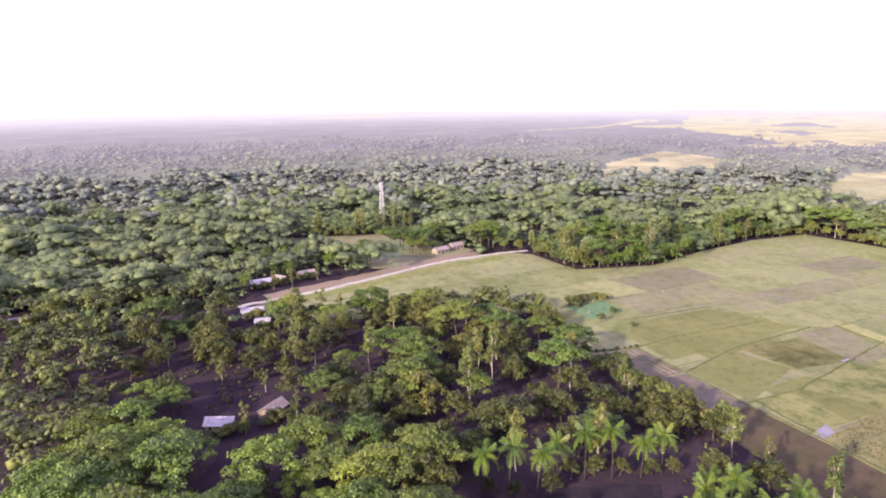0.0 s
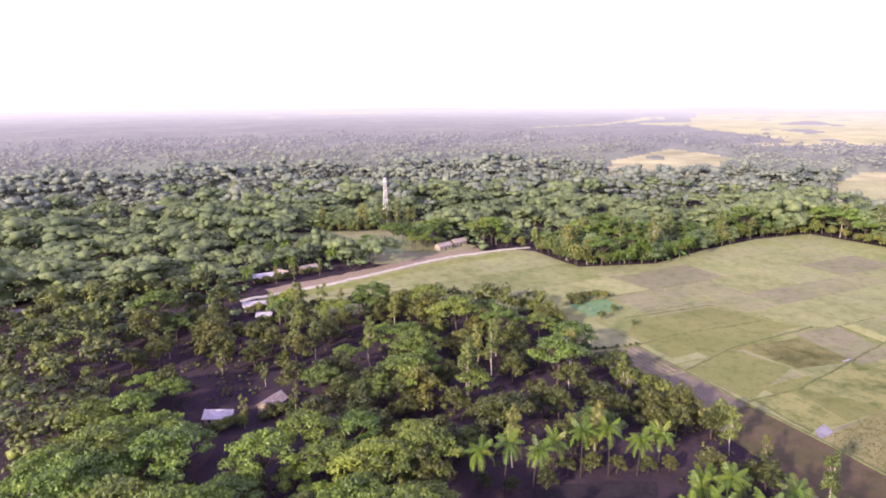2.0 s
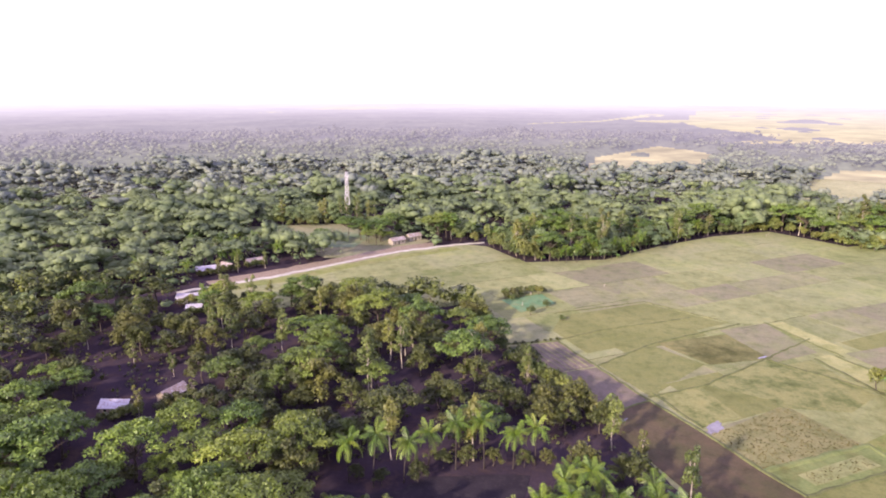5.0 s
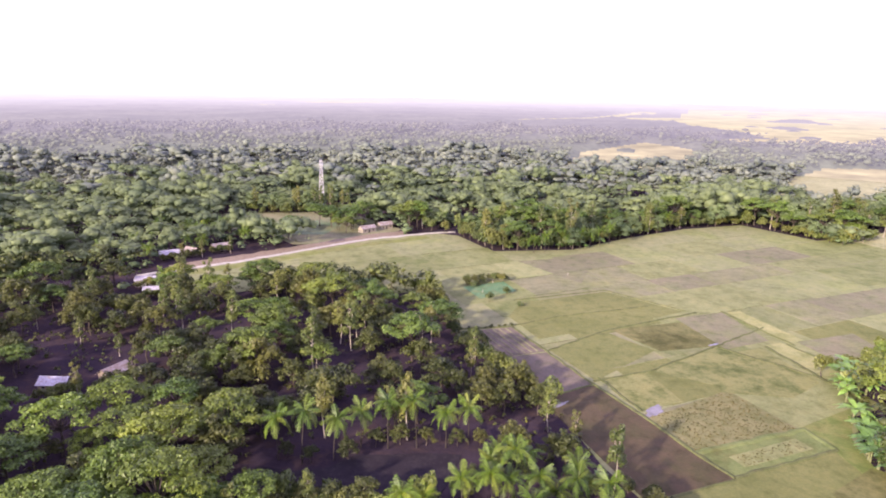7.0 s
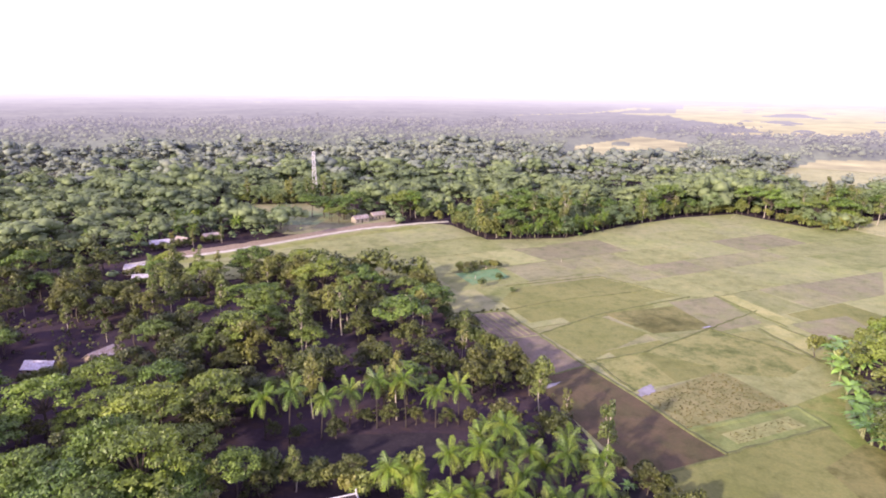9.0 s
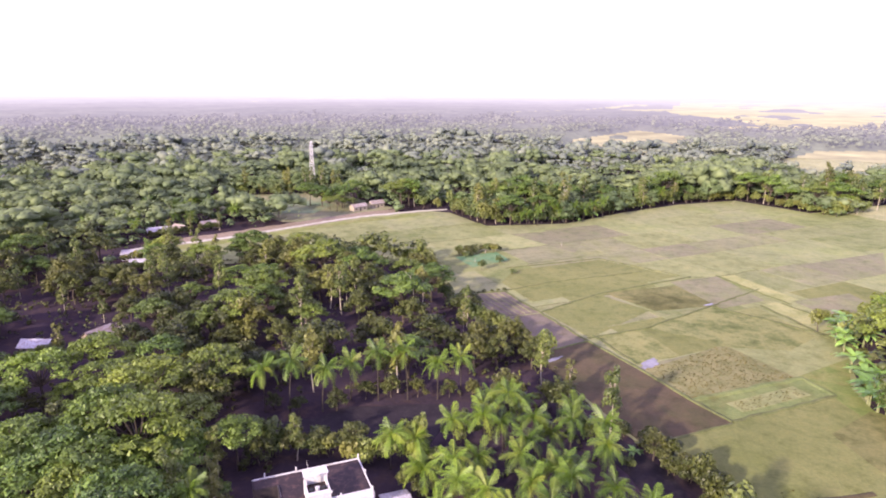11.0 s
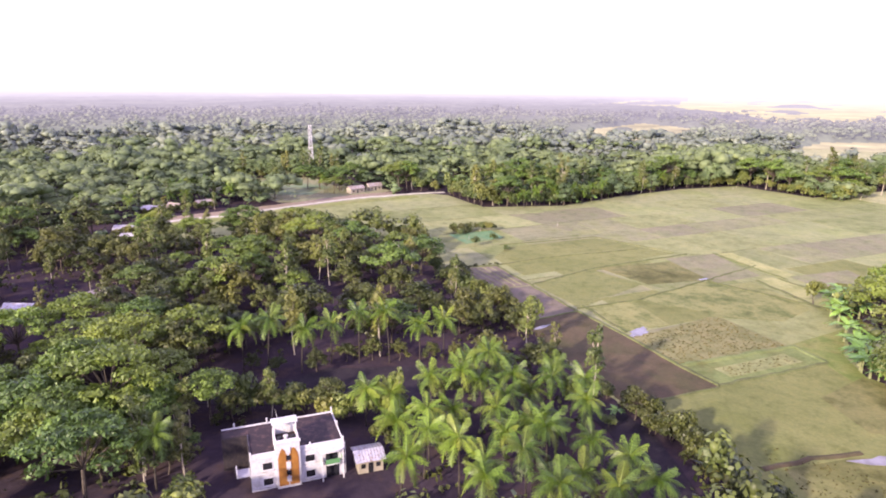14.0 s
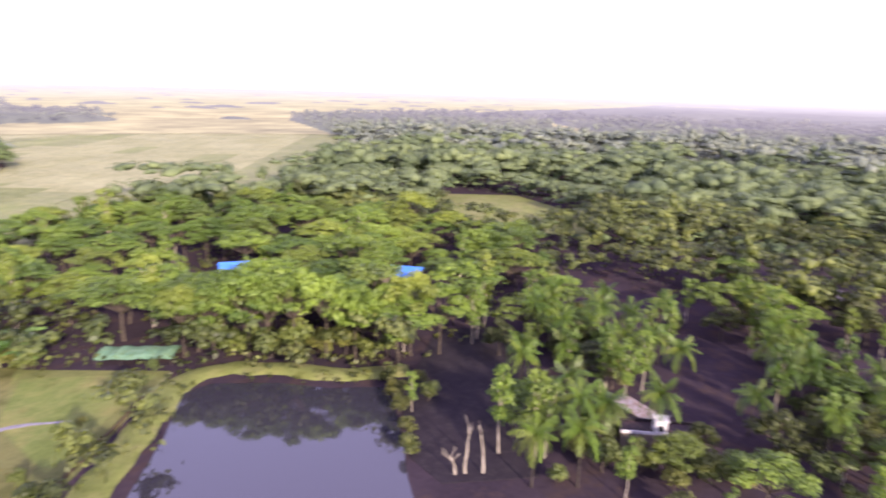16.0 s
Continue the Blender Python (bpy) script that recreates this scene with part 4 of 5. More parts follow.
for line in ([(292, 16), (270, 9), (254, 5), (240, -2), (222, -6), (206, -12)], [(264, 64), (255, 56), (240, 50), (232, 44), (226, 34)], [(236, 36), (250, 26)]):
    for x, y in bend(line, 4.5, 1.8):
        plant(rw.choice(["lime_tree", "broadleaf_tree", "lime_tree", "bush"]), x, y, rw.uniform(0.7, 1.0), 1.0, rw)
for line, kinds in (([(252, 62), (244, 52), (238, 42), (230, 33), (222, 28)], ["lime_tree", "rain_tree", "lime_tree"]), ([(320, 24), (300, 14), (280, 8), (262, 0), (244, -6), (230, -12), (216, -18)], ["lime_tree", "broadleaf_tree", "rain_tree"]), ([(216, 46), (206, 40), (198, 36), (192, 30)], ["bush", "lime_tree"])):
    for x, y in bend(line, 6.5, 2.2):
        plant(rw.choice(kinds), x, y, rw.uniform(0.7, 1.05), 1.0, rw)
for x, y in [(202, 20), (204, 16), (206, 11), (199, 25), (208, 7), (201, 29)]:
    plant("bush", x, y, rw.uniform(1.3, 1.7), 1.1, rw)
for x, y in [(204, 18), (206, 11), (202, 25), (207, 5), (200, 14), (209, 28)]:
    plant("bush", x, y, rw.uniform(1.0, 1.3), 1.1, rw)
for x, y in EDGE_BUSHES:
    plant(rw.choice(["broadleaf_tree", "shrub"]), x + rw.uniform(-0.8, 0.8), y + rw.uniform(-0.8, 0.8), rw.uniform(0.45, 0.6), 1.0, rw)
for x, y in EDGE_BUSHES:
    plant("shrub", x + rw.uniform(-0.9, 0.9), y + rw.uniform(-0.9, 0.9), rw.uniform(0.9, 1.35), rw.uniform(1.0, 1.5), rw)
for x, y in [(40, 276), (44, 282), (49, 287), (53, 285), (37, 279), (50, 257), (64, 252), (57, 268)]:
    plant("bush", x + rw.uniform(-0.6, 0.6), y + rw.uniform(-0.6, 0.6), rw.uniform(0.7, 1.15), rw.uniform(0.9, 1.3), rw)
for x, y in [(140, 95), (146, 97), (155, 103), (160, 105), (168, 106), (175, 110), (180, 114)]:
    plant("bush", x, y, rw.uniform(0.45, 0.6), rw.uniform(1.5, 2.0), rw)
for x, y, key, size in [(14, 86, "slender_tree", 1.1), (17, 82, "slender_tree", 0.9), (21, 87, "slender_tree", 0.8), (8, 83, "broadleaf_tree", 1.0), (-2, 82, "rain_tree", 1.1), (12, 92, "round_tree", 0.8), (25, 80, "bush", 1.5),  (3, 90, "rain_tree", 1.0), (-10, 88, "umbrella_tree", 1.2)]:
    plant(key, x, y, size, 1.0, rw)
for x, y in [(186, 54), (191.5, 58), (196, 63), (200, 67), (205, 72), (209, 67), (203, 61)]:
    plant("shrub", x, y, rw.uniform(0.8, 1.2), 1.0, rw)
# bushes that hide the walls of the village houses
for hx, hy in [(-69, 147.5), (-57, 158), (-122, 288), (-115, 296), (-105, 308), (-105, 244), (-95, 232), (-202, 217), (-353, 440), (323, 2), (321, -9), (419, 5)]:
    way = (Vector((75, 0)) - Vector((hx, hy))).normalized() if hx < 100 else (Vector((109, 2)) - Vector((hx, hy))).normalized()
    for side in (-4.5, -1.8, 1.2, 4.2):
        x, y = hx + way.x * (5.2 + abs(side) * 0.2) - way.y * side, hy + way.y * (5.2 + abs(side) * 0.2) + way.x * side
        plant(rw.choice(["bush", "shrub"]), x, y, rw.uniform(0.9, 1.25), rw.uniform(0.9, 1.25), rw)
    plant("slender_tree", hx + way.x * 8 - way.y * 5, hy + way.y * 8 + way.x * 5, 0.7, 1.0, rw)
for x, y in bend([(43, 221.5), (52, 225), (62, 229.5)], 2.6, 0.4):
    plant("shrub", x, y, rw.uniform(0.3, 0.45), 0.8, rw)
for x, y in [(38, 277), (41, 280), (44, 284), (47, 286.5), (51, 289), (43, 278), (54, 287)]:
    plant("shrub", x, y, rw.uniform(0.8, 1.1), 1.1, rw)
for x, y in PALMS[:8]:
    plant("broadleaf_tree", x + rw.uniform(1.5, 4), y + rw.uniform(0.5, 2.5), rw.uniform(0.42, 0.6), 1.1, rw)
for x, y in [(-52, 366), (-45, 372), (-50, 374), (-58, 370), (-98, 352), (-90, 344), (-84, 352), (-104, 338), (-78, 340), (-110, 346), (-86, 360)]:
    plant(rw.choice(["umbrella_tree", "slender_tree", "rain_tree"]), x, y, rw.uniform(0.6, 0.9), 1.0, rw)
for x, y in bend([(-140, 412), (-118, 416), (-100, 421), (-84, 426), (-72, 430)], 5.5, 2.0) + bend([(-128, 424), (-104, 430), (-86, 434)], 7.0, 2.0):
    plant(rw.choice(["round_tree", "slender_tree", "round_tree"]), x, y, rw.uniform(0.95, 1.3), 1.15, rw)
    plant("bush", x + rw.uniform(0, 3), y - rw.uniform(2, 4), rw.uniform(1.2, 1.9), 1.3, rw)
for x, y in [(-66, 378), (-57, 384), (-48, 390), (-60, 392), (-52, 376), (-70, 388), (-42, 396), (-38, 390), (-75, 380)]:
    plant(rw.choice(["umbrella_tree", "round_tree"]), x, y, rw.uniform(1.1, 1.45), 1.0, rw)
for x, y in bend([(-132, 318), (-112, 330), (-94, 338), (-80, 342)], 5.0, 2.0):
    plant(rw.choice(["round_tree", "bush", "slender_tree"]), x, y, rw.uniform(0.7, 1.0), 1.0, rw)
# a few low trees in the open gap beside the tin-roofed houses
for x, y, key, size in [(-84, 176, "slender_tree", 0.7), (-77, 186, "broadleaf_tree", 0.55), (-66, 172, "slender_tree", 0.6), (-52, 138, "shrub", 1.2), (-46, 146, "slender_tree", 0.55), (-72, 180, "shrub", 1.1), (-98, 208, "broadleaf_tree", 0.6), (-90, 192, "shrub", 1.3), (-106, 220, "slender_tree", 0.7)]:
    plant(key, x, y, size, 1.0, rw)
for x, y in bend([(196, 122), (206, 106), (214, 94)], 5.0, 1.5):
    plant(rw.choice(["rain_tree", "umbrella_tree"]), x, y, rw.uniform(1.1, 1.35), 1.1, rw)
for x, y in bend([(190, 116), (200, 101), (206, 90), (215, 80), (223, 71)], 4.6, 0.9):
    plant("rain_tree", x, y, rw.uniform(0.8, 1.0), 1.75, rw)


def wood_stuff(name, spots, lobe_n, per, size, leaf, label, spread=3.2, high=8.5, seed=1, knob=0.0, lift=0.3):
    """Many crowns too far off to count, in one mesh."""
    rs = np.random.RandomState(seed)
    cen, nrm, mid, rad = [], [], [], []
    for x, y in spots:
        swell = 1.0 + 0.6 * noise.noise(Vector((x * 0.012, y * 0.012, 2)))
        s, kind = rs.uniform(0.65, 1.3) * swell, rs.uniform(0, 1 - 0.2 * (lift > 1))
        # round, flat-topped or slender
        wide, tall, drop, flat = (1.0, rs.uniform(0.8, 1.3), 0.3, 0.8) if kind < 0.5 else ((1.45, rs.uniform(0.9, 1.2), 0.08, 0.5) if kind < 0.75 else (0.5, rs.uniform(1.15, 1.6), 0.2, 1.2))
        for k in range(lobe_n):
            a, r = rs.uniform(0, 6.28), spread * math.sqrt(rs.uniform(0, 1)) * s * wide
            sink = 3.5 * k / lobe_n if kind > 0.75 else 0.0
            c = np.array([x + r * math.cos(a), y + r * math.sin(a), (high - drop * r - sink) * s * tall + rs.uniform(-1.2, 1) * s * flat])
            mid.append(c)
            rad.append(np.array([1, 1, flat]) * spread * (0.6 if kind < 0.75 else 0.5) * s * knob * rs.uniform(0.75, 1.25) * np.array([1, 1, 0.75 if lift > 1 else 1]))
            d = rs.normal(0, 1, (per, 3))
            d /= np.linalg.norm(d, axis=1, keepdims=True)
            d[:, 2] = np.where(d[:, 2] < -0.2, -d[:, 2], d[:, 2])
            cen.append(c + d * np.array([1, 1, flat]) * spread * (0.6 if kind < 0.75 else 0.5) * s)
            nrm.append(d + np.array([0, 0, lift]))
        d = rs.normal(0, 1, (max(3, per // 2), 3))
        low = np.array([x, y, high * 0.38 * s]) + d * np.array([spread * 0.5, spread * 0.5, high * 0.2])
        low[:, 2] = np.maximum(low[:, 2], 0.4)
        cen.append(low)
        nrm.append(d)
    quads = leaf_cards(rs, np.concatenate(cen), np.concatenate(nrm), size, 0.3)
    if knob:
        return tagged(new(name, clump_mesh(name, rs, np.array(mid), np.array(rad), quads, leaf)), label, "woods", kind="stuff")
    return tagged(new(name, quads_mesh(name, quads, leaf)), label, "woods", kind="stuff")


def inside_many(poly, x, y):
    hit = np.zeros(x.shape, dtype=bool)
    for (x0, y0), (x1, y1) in zip(poly, poly[1:] + poly[:1]):
        if y0 != y1:
            hit ^= ((y0 > y) != (y1 > y)) & (x < (x1 - x0) * (y - y0) / (y1 - y0) + x0)
    return hit


def rough(x, y, size, seed):
    """Smooth random values from -1 to 1 on a grid of that size, for whole arrays."""
    gx, gy = x / size, y / size
    i, j = np.floor(gx).astype(int), np.floor(gy).astype(int)
    fx, fy = gx - i, gy - j
    fx, fy = fx * fx * (3 - 2 * fx), fy * fy * (3 - 2 * fy)

    def at(a, b):
        h = np.sin(a * 127.1 + b * 311.7 + seed * 74.7) * 43758.5453
        return (h - np.floor(h)) * 2 - 1
    return (at(i, j) * (1 - fx) + at(i + 1, j) * fx) * (1 - fy) + (at(i, j + 1) * (1 - fx) + at(i + 1, j + 1) * fx) * fy


def seen_from_path(x, y):
    """Within the sector that the flight looks over."""
    a = math.degrees(math.atan2(x - 60, y + 20))
    return -52 < a < 110


MIDDLE = [q for q in STUFF_SPOTS if seen_from_path(*q) and math.hypot(q[0] - 60, q[1] + 20) < 352]
wood_stuff("village_woods", MIDDLE[::2], 7, 17, 0.58, LEAF_BROAD, "mixed green village woods with lumpy crowns", 3.8, seed=4, knob=0.5)
wood_stuff("village_woods", MIDDLE[1::2], 7, 17, 0.58, LEAF_SLENDER, "grey-green village woods with feathery crowns", 3.8, seed=7, knob=0.5)
REST = [q for q in STUFF_SPOTS if not seen_from_path(*q)]
wood_stuff("village_woods", REST[::3], 3, 8, 1.6, LEAF_BROAD, "mixed green village woods with lumpy crowns", 4.5, seed=5)
# the crowns of the woods, thinning out into gaps
WOODS = {LEAF_MID_HAZED: [], LEAF_FAR_HAZED: []}
for r0, r1, step in [(345, 640, 11.2), (640, 850, 13.0)]:
    n = int(r1 / step) + 2
    for i in range(-n, n):
        for j in range(-n, n):
            x, y = 60 + i * step + rw.uniform(-0.48, 0.48) * step, -20 + j * step + rw.uniform(-0.48, 0.48) * step
            r = math.hypot(x - 60, y + 20)
            if not (r0 <= r < r1 and seen_from_path(x, y)) or noise.noise(Vector((x * 0.022, y * 0.022, 3))) < (-0.22 if r < 640 else -0.26) + rw.uniform(-0.1, 0.1):
                continue
            if inside(RIGHT_WOOD, x, y) or inside(STRIP, x, y) or not free(x, y):
                continue
            # leaf colour chosen by distance, so the painted haze grows outwards
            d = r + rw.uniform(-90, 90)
            WOODS[LEAF_MID_HAZED if d < 600 else LEAF_FAR_HAZED].append((x, y))
wood_stuff("village_woods", WOODS[LEAF_MID_HAZED], 7, 20, 0.8, LEAF_MID_HAZED, "mixed green village woods with lumpy crowns", 6.6, 11.5, 12, 0.8, 1.1)
wood_stuff("far_woods", WOODS[LEAF_FAR_HAZED], 4, 7, 1.2, LEAF_FAR_HAZED, "far woods with uneven crowns, leaf colour paled for haze", 6.2, 11.0, 13, 0.95, 1.3)


LOW, LOW_FAR = [], []
for i in range(-80, 80):
    for j in range(-50, 80):
        x, y = 60 + i * 11.5 + rw.uniform(-5, 5), -20 + j * 11.5 + rw.uniform(-5, 5)
        r = math.hypot(x - 60, y + 20)
        if 300 < r < 850 and seen_from_path(x, y) and not inside(STRIP, x, y) and not inside(RIGHT_WOOD, x, y) and free(x, y):
            (LOW if r < 620 + rw.uniform(-60, 60) else LOW_FAR).append((x, y))
wood_stuff("low_growth", LOW, 2, 6, 1.0, LEAF_MID_HAZED, "low green growth below the village woods", 5.2, 4.6, 17, 0.85, 1.1)
wood_stuff("low_growth", LOW_FAR, 2, 2, 1.6, LEAF_FAR_HAZED, "low growth below the far woods, leaf colour paled for haze", 5.4, 4.6, 18, 0.9, 1.2)
HAZED = []
for i in range(-110, 110):
    for j in range(-75, 110):
        x, y = 60 + i * 15.5 + rw.uniform(-7.5, 7.5), -20 + j * 15.5 + rw.uniform(-7.5, 7.5)
        if 815 < math.hypot(x - 60, y + 20) < 1480 and seen_from_path(x, y) and noise.noise(Vector((x * 0.012, y * 0.012, 3))) > -0.3 and not any(inside(q, x, y) for q in [MAIN_FIELD] + CLEARINGS):
            HAZED.append((x, y))
wood_stuff("far_woods", HAZED, 2, 3, 2.2, HAZY_WOOD, "farthest woods, pale grey-green with haze put into their colour", 5.5, 9.5, 15, 1.0, 1.2)


def crowns(x, y, crown, seed):
    """Heights from 0 to 1 of a canopy of round crowns of that spacing, for whole arrays."""
    best, high = np.full(x.shape, 1e9), np.zeros(x.shape)
    ci, cj = np.floor(x / crown), np.floor(y / crown)
    for di in (-1, 0, 1):
        for dj in (-1, 0, 1):
            a, b = ci + di, cj + dj
            h = [np.sin(a * k1 + b * k2 + seed) * 43758.5453 for k1, k2 in ((127.1, 311.7), (269.5, 183.3), (419.2, 371.9))]
            h = [q - np.floor(q) for q in h]
            d = np.hypot(x - (a + h[0]) * crown, y - (b + h[1]) * crown)
            near = d < best
            best, high = np.where(near, d, best), np.where(near, h[2], high)
    return np.sqrt(np.maximum(0.02, 1 - (best / (crown * 0.7)) ** 2)) * (0.55 + 0.45 * high)


# the hazy distance: treetops and flat fields out to the horizon
rad = np.concatenate([np.arange(830, 1500, 12), np.arange(1500, 2400, 16), 2400 + 2000 * np.linspace(0, 1, 60) ** 1.4])
ang = np.radians(np.concatenate([np.arange(-56, 114, 0.5), np.arange(114, 304.1, 5)]))
gr, ga = np.meshgrid(rad, ang, indexing="ij")
gr = gr + np.random.RandomState(2).uniform(-2.4, 2.4, gr.shape) * (gr > 835)
x, y = 60 + gr * np.sin(ga), -20 + gr * np.cos(ga)
open_land = np.zeros(x.shape, dtype=bool)
for poly in [MAIN_FIELD] + CLEARINGS:
    open_land |= inside_many(poly, x, y)
for cx, cy, ex, ey in [(667, 1788, 34, 60), (980, 1500, 40, 30), (1150, 1250, 30, 50), (820, 2200, 70, 60)]:
    open_land &= ((x - cx) / ex) ** 2 + ((y - cy) / ey) ** 2 > 1
far_side = np.clip((gr - 2600) / 1500, 0, 1)
open_land |= (rough(x, y, 520.0, 5) + 0.4 * rough(x, y, 200.0, 8) > 0.62) & (gr > 2000)
z = (3.0 + 5.0 * crowns(x, y, 17.0, 4) * (1 + 0.5 * rough(x, y, 60.0, 3)) + 2.5 * rough(x, y, 230.0, 7) + 1.2 * rough(x, y, 6.0, 2)) * (1 - far_side)
rim = open_land.copy()
for k, axis in ((1, 0), (-1, 0), (1, 1), (-1, 1)):
    rim |= np.roll(open_land, k, axis)
z = np.where(rim, 0.3 * z, z)
hedge = (rough(x, y * 0.55, 46.0, 12) > 0.86) & (gr > 950)
z = np.where(open_land, np.where(hedge, 3.0, 0.0), np.maximum(z, 1.0)) + 0.4 + 16 * far_side ** 1.3
ids = np.arange(x.size).reshape(x.shape)
quad = np.stack([ids[:-1, :-1], ids[:-1, 1:], ids[1:, 1:], ids[1:, :-1]], axis=-1).reshape(-1, 4)[:, ::-1]
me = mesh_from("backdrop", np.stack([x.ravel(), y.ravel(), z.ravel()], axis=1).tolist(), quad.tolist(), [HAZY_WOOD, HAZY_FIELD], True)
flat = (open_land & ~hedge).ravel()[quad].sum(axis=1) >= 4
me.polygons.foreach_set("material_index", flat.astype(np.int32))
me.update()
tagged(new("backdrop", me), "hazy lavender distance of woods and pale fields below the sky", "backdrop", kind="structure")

# leaf litter and undergrowth
under = []
for _ in range(5200):
    x, y = rw.uniform(-190, 330), rw.uniform(70, 290)
    if free(x, y) and seen_from_path(x, y):
        under.append((x, y))
wood_stuff("undergrowth", under, 1, 5, 0.5, LEAF_BROAD, "patchy low green undergrowth below the trees", 0.9, 1.2, 11)

# stubble tufts
tufts = []
rs = np.random.RandomState(30)
STUBBLE = [(105.5, 167), (131.5, 189), (145, 169.5), (115.5, 152)]
SMALL = [(124, 151), (142.5, 163), (145, 159.5), (127, 147.5)]
FLAT = [(122, 118), (138, 112), (150, 103), (139, 93), (129, 97)]
for _ in range(7000):
    x, y = rs.uniform(100, 155), rs.uniform(90, 192)
    if inside(STUBBLE, x, y) or inside(SMALL, x, y) or (inside(FLAT, x, y) and rs.uniform() < 0.5):
        s = rs.uniform(0.09, 0.2)
        for k in range(2):
            a = rs.uniform(0, 3.14)
            dx, dy = s * math.cos(a), s * math.sin(a)
            tufts.append([(x - dx, y - dy, 0.1), (x + dx, y + dy, 0.1), (x + dx * 1.3, y + dy * 1.3, 0.1 + s * 1.2), (x - dx * 1.3, y - dy * 1.3, 0.1 + s * 1.2)])
tagged(new("stubble_tufts", quads_mesh("stubble_tufts", np.array(tufts), foliage("dry_tufts", (0.075, 0.07, 0.03), (0.16, 0.145, 0.06), (0.13, 0.13, 0.05)))), "dark rice stumps left in the cut plots", "stubble", kind="stuff")


def bare_tree(x, y, h, seed):
    rs = random.Random(seed)
    bm = bmesh.new()
    q = Vector((0, 0, -0.1))
    way = Vector((rs.uniform(-0.1, 0.1), rs.uniform(-0.1, 0.1), 1))
    r = 0.26
    for k in range(6):
        nxt = q + way.normalized() * h / 6
        rod(bm, q, nxt, r, r * 0.85)
        if k > 3:
            for s in (-1, 1):
                tip = nxt + Vector((s * rs.uniform(0.8, 1.8), rs.uniform(-1.2, 1.2), rs.uniform(0.8, 1.8)))
                rod(bm, nxt, tip, r * 0.5, 0.04, 5)
        q, r = nxt, r * 0.83
        way = way + Vector((rs.uniform(-0.3, 0.3), rs.uniform(-0.3, 0.3), 0))
    me = bpy.data.meshes.new("bare_tree")
    bm.to_mesh(me)
    bm.free()
    me.materials.append(PALE_BARK)
    ob = new("bare_tree", me)
    ob.matrix_basis = pose(x, y, 0, 0, 0, rs.uniform(0, 360))
    return tagged(ob, "bare pale tree trunk with a few crooked branches", "tree")


for k, (x, y, h) in enumerate([(35.1, 187.6, 17), (186.4, 43.3, 8.5), (188, 41, 8.5), (185.2, 44.5, 3.5), (231, 178, 13), (235, 182, 12)]):
    bare_tree(x, y, h, k)

# ---- buildings ----


def roof_sheet(w, d, rise, over=0.5, thick=0.05, ribs=10):
    """A gabled roof of corrugated sheet, ridge along x, as one folded sheet with a thickness."""
    bm = bmesh.new()
    cols = 2 * ribs + 1
    line = [(-d / 2 - over, -over * rise / (d / 2)), (-d / 4, rise / 2 - 0.03), (0, rise), (d / 4, rise / 2 - 0.03), (d / 2 + over, -over * rise / (d / 2))]
    grid_ = [[[bm.verts.new((-w / 2 - over + (w + 2 * over) * k / (cols - 1), yy, zz + lift + 0.05 * (k % 2))) for yy, zz in line] for k in range(cols)] for lift in (0.0, thick)]
    for lift, sheet in enumerate(grid_):
        for a, b in zip(sheet, sheet[1:]):
            for k in range(4):
                q = (a[k], b[k], b[k + 1], a[k + 1])
                bm.faces.new(q if lift else q[::-1])
    low, high = grid_
    for k in range(cols - 1):
        bm.faces.new((low[k][0], low[k + 1][0], high[k + 1][0], high[k][0]))
        bm.faces.new((low[k + 1][4], low[k][4], high[k][4], high[k + 1][4]))
    for k in range(4):
        bm.faces.new((low[0][k + 1], low[0][k], high[0][k], high[0][k + 1]))
        bm.faces.new((low[-1][k], low[-1][k + 1], high[-1][k + 1], high[-1][k]))
    bmesh.ops.recalc_face_normals(bm, faces=bm.faces)
    return bm


def hut(name, x, y, yaw, w, d, h, rise, roof_mat, wall_mat, label, category="house"):
    ob = empty(name, x, y, 0, yaw)
    tagged(ob, label, category, name.replace("_", " ") + "s")
    bm = boxes((-w / 2, w / 2, -d / 2, d / 2, -0.05, h))
    for s in (-1, 1):
        q = [bm.verts.new((s * (w / 2 - 0.02), sy * d / 2, h)) for sy in (-1, 1)] + [bm.verts.new((s * (w / 2 - 0.02), 0, h + rise))]
        bm.faces.new(q if s > 0 else q[::-1])
    part("wall", bm, wall_mat, ob)
    r = part("roof", roof_sheet(w, d, rise), roof_mat, ob)
    r.matrix_basis = pose(0, 0, h + 0.02)
    part("door", boxes((-0.45, 0.45, -d / 2 - 0.04, -d / 2 + 0.02, 0, 2.0)), DARK_GLASS, ob, "dark wooden door")
    for k in (-1, 1):
        part("window", boxes((k * w * 0.3 - 0.4, k * w * 0.3 + 0.4, -d / 2 - 0.03, -d / 2 + 0.02, 1.0, 1.9)), DARK_GLASS, ob)
    return ob


hut("village_house", -69, 147.5, 10, 8, 4.6, 2.6, 1.5, TIN, MUD_WALL, "mud house with a pale silvery tin roof among trees")
hut("village_house", -57, 158, 75, 8, 5, 2.6, 1.7, RUST, MUD_WALL, "mud house with a weathered grey tin roof among trees")
hut("village_house", -122, 288, 40, 11, 5, 2.7, 1.6, TIN, MUD_WALL, "long house with a pale tin roof near the road")
hut("village_house", -115, 296, -20, 8, 4.5, 2.7, 1.5, RUST, MUD_WALL, "mud house with a rusty tin roof near the road")
hut("village_house", -105, 308, 45, 9, 5, 2.7, 1.6, RUST, MUD_WALL, "mud house with a dark rusty roof beside palms")
hut("village_house", -105, 244, 20, 10, 5, 3.0, 1.3, TIN, WHITE, "white house with a bright tin roof at the road's end")
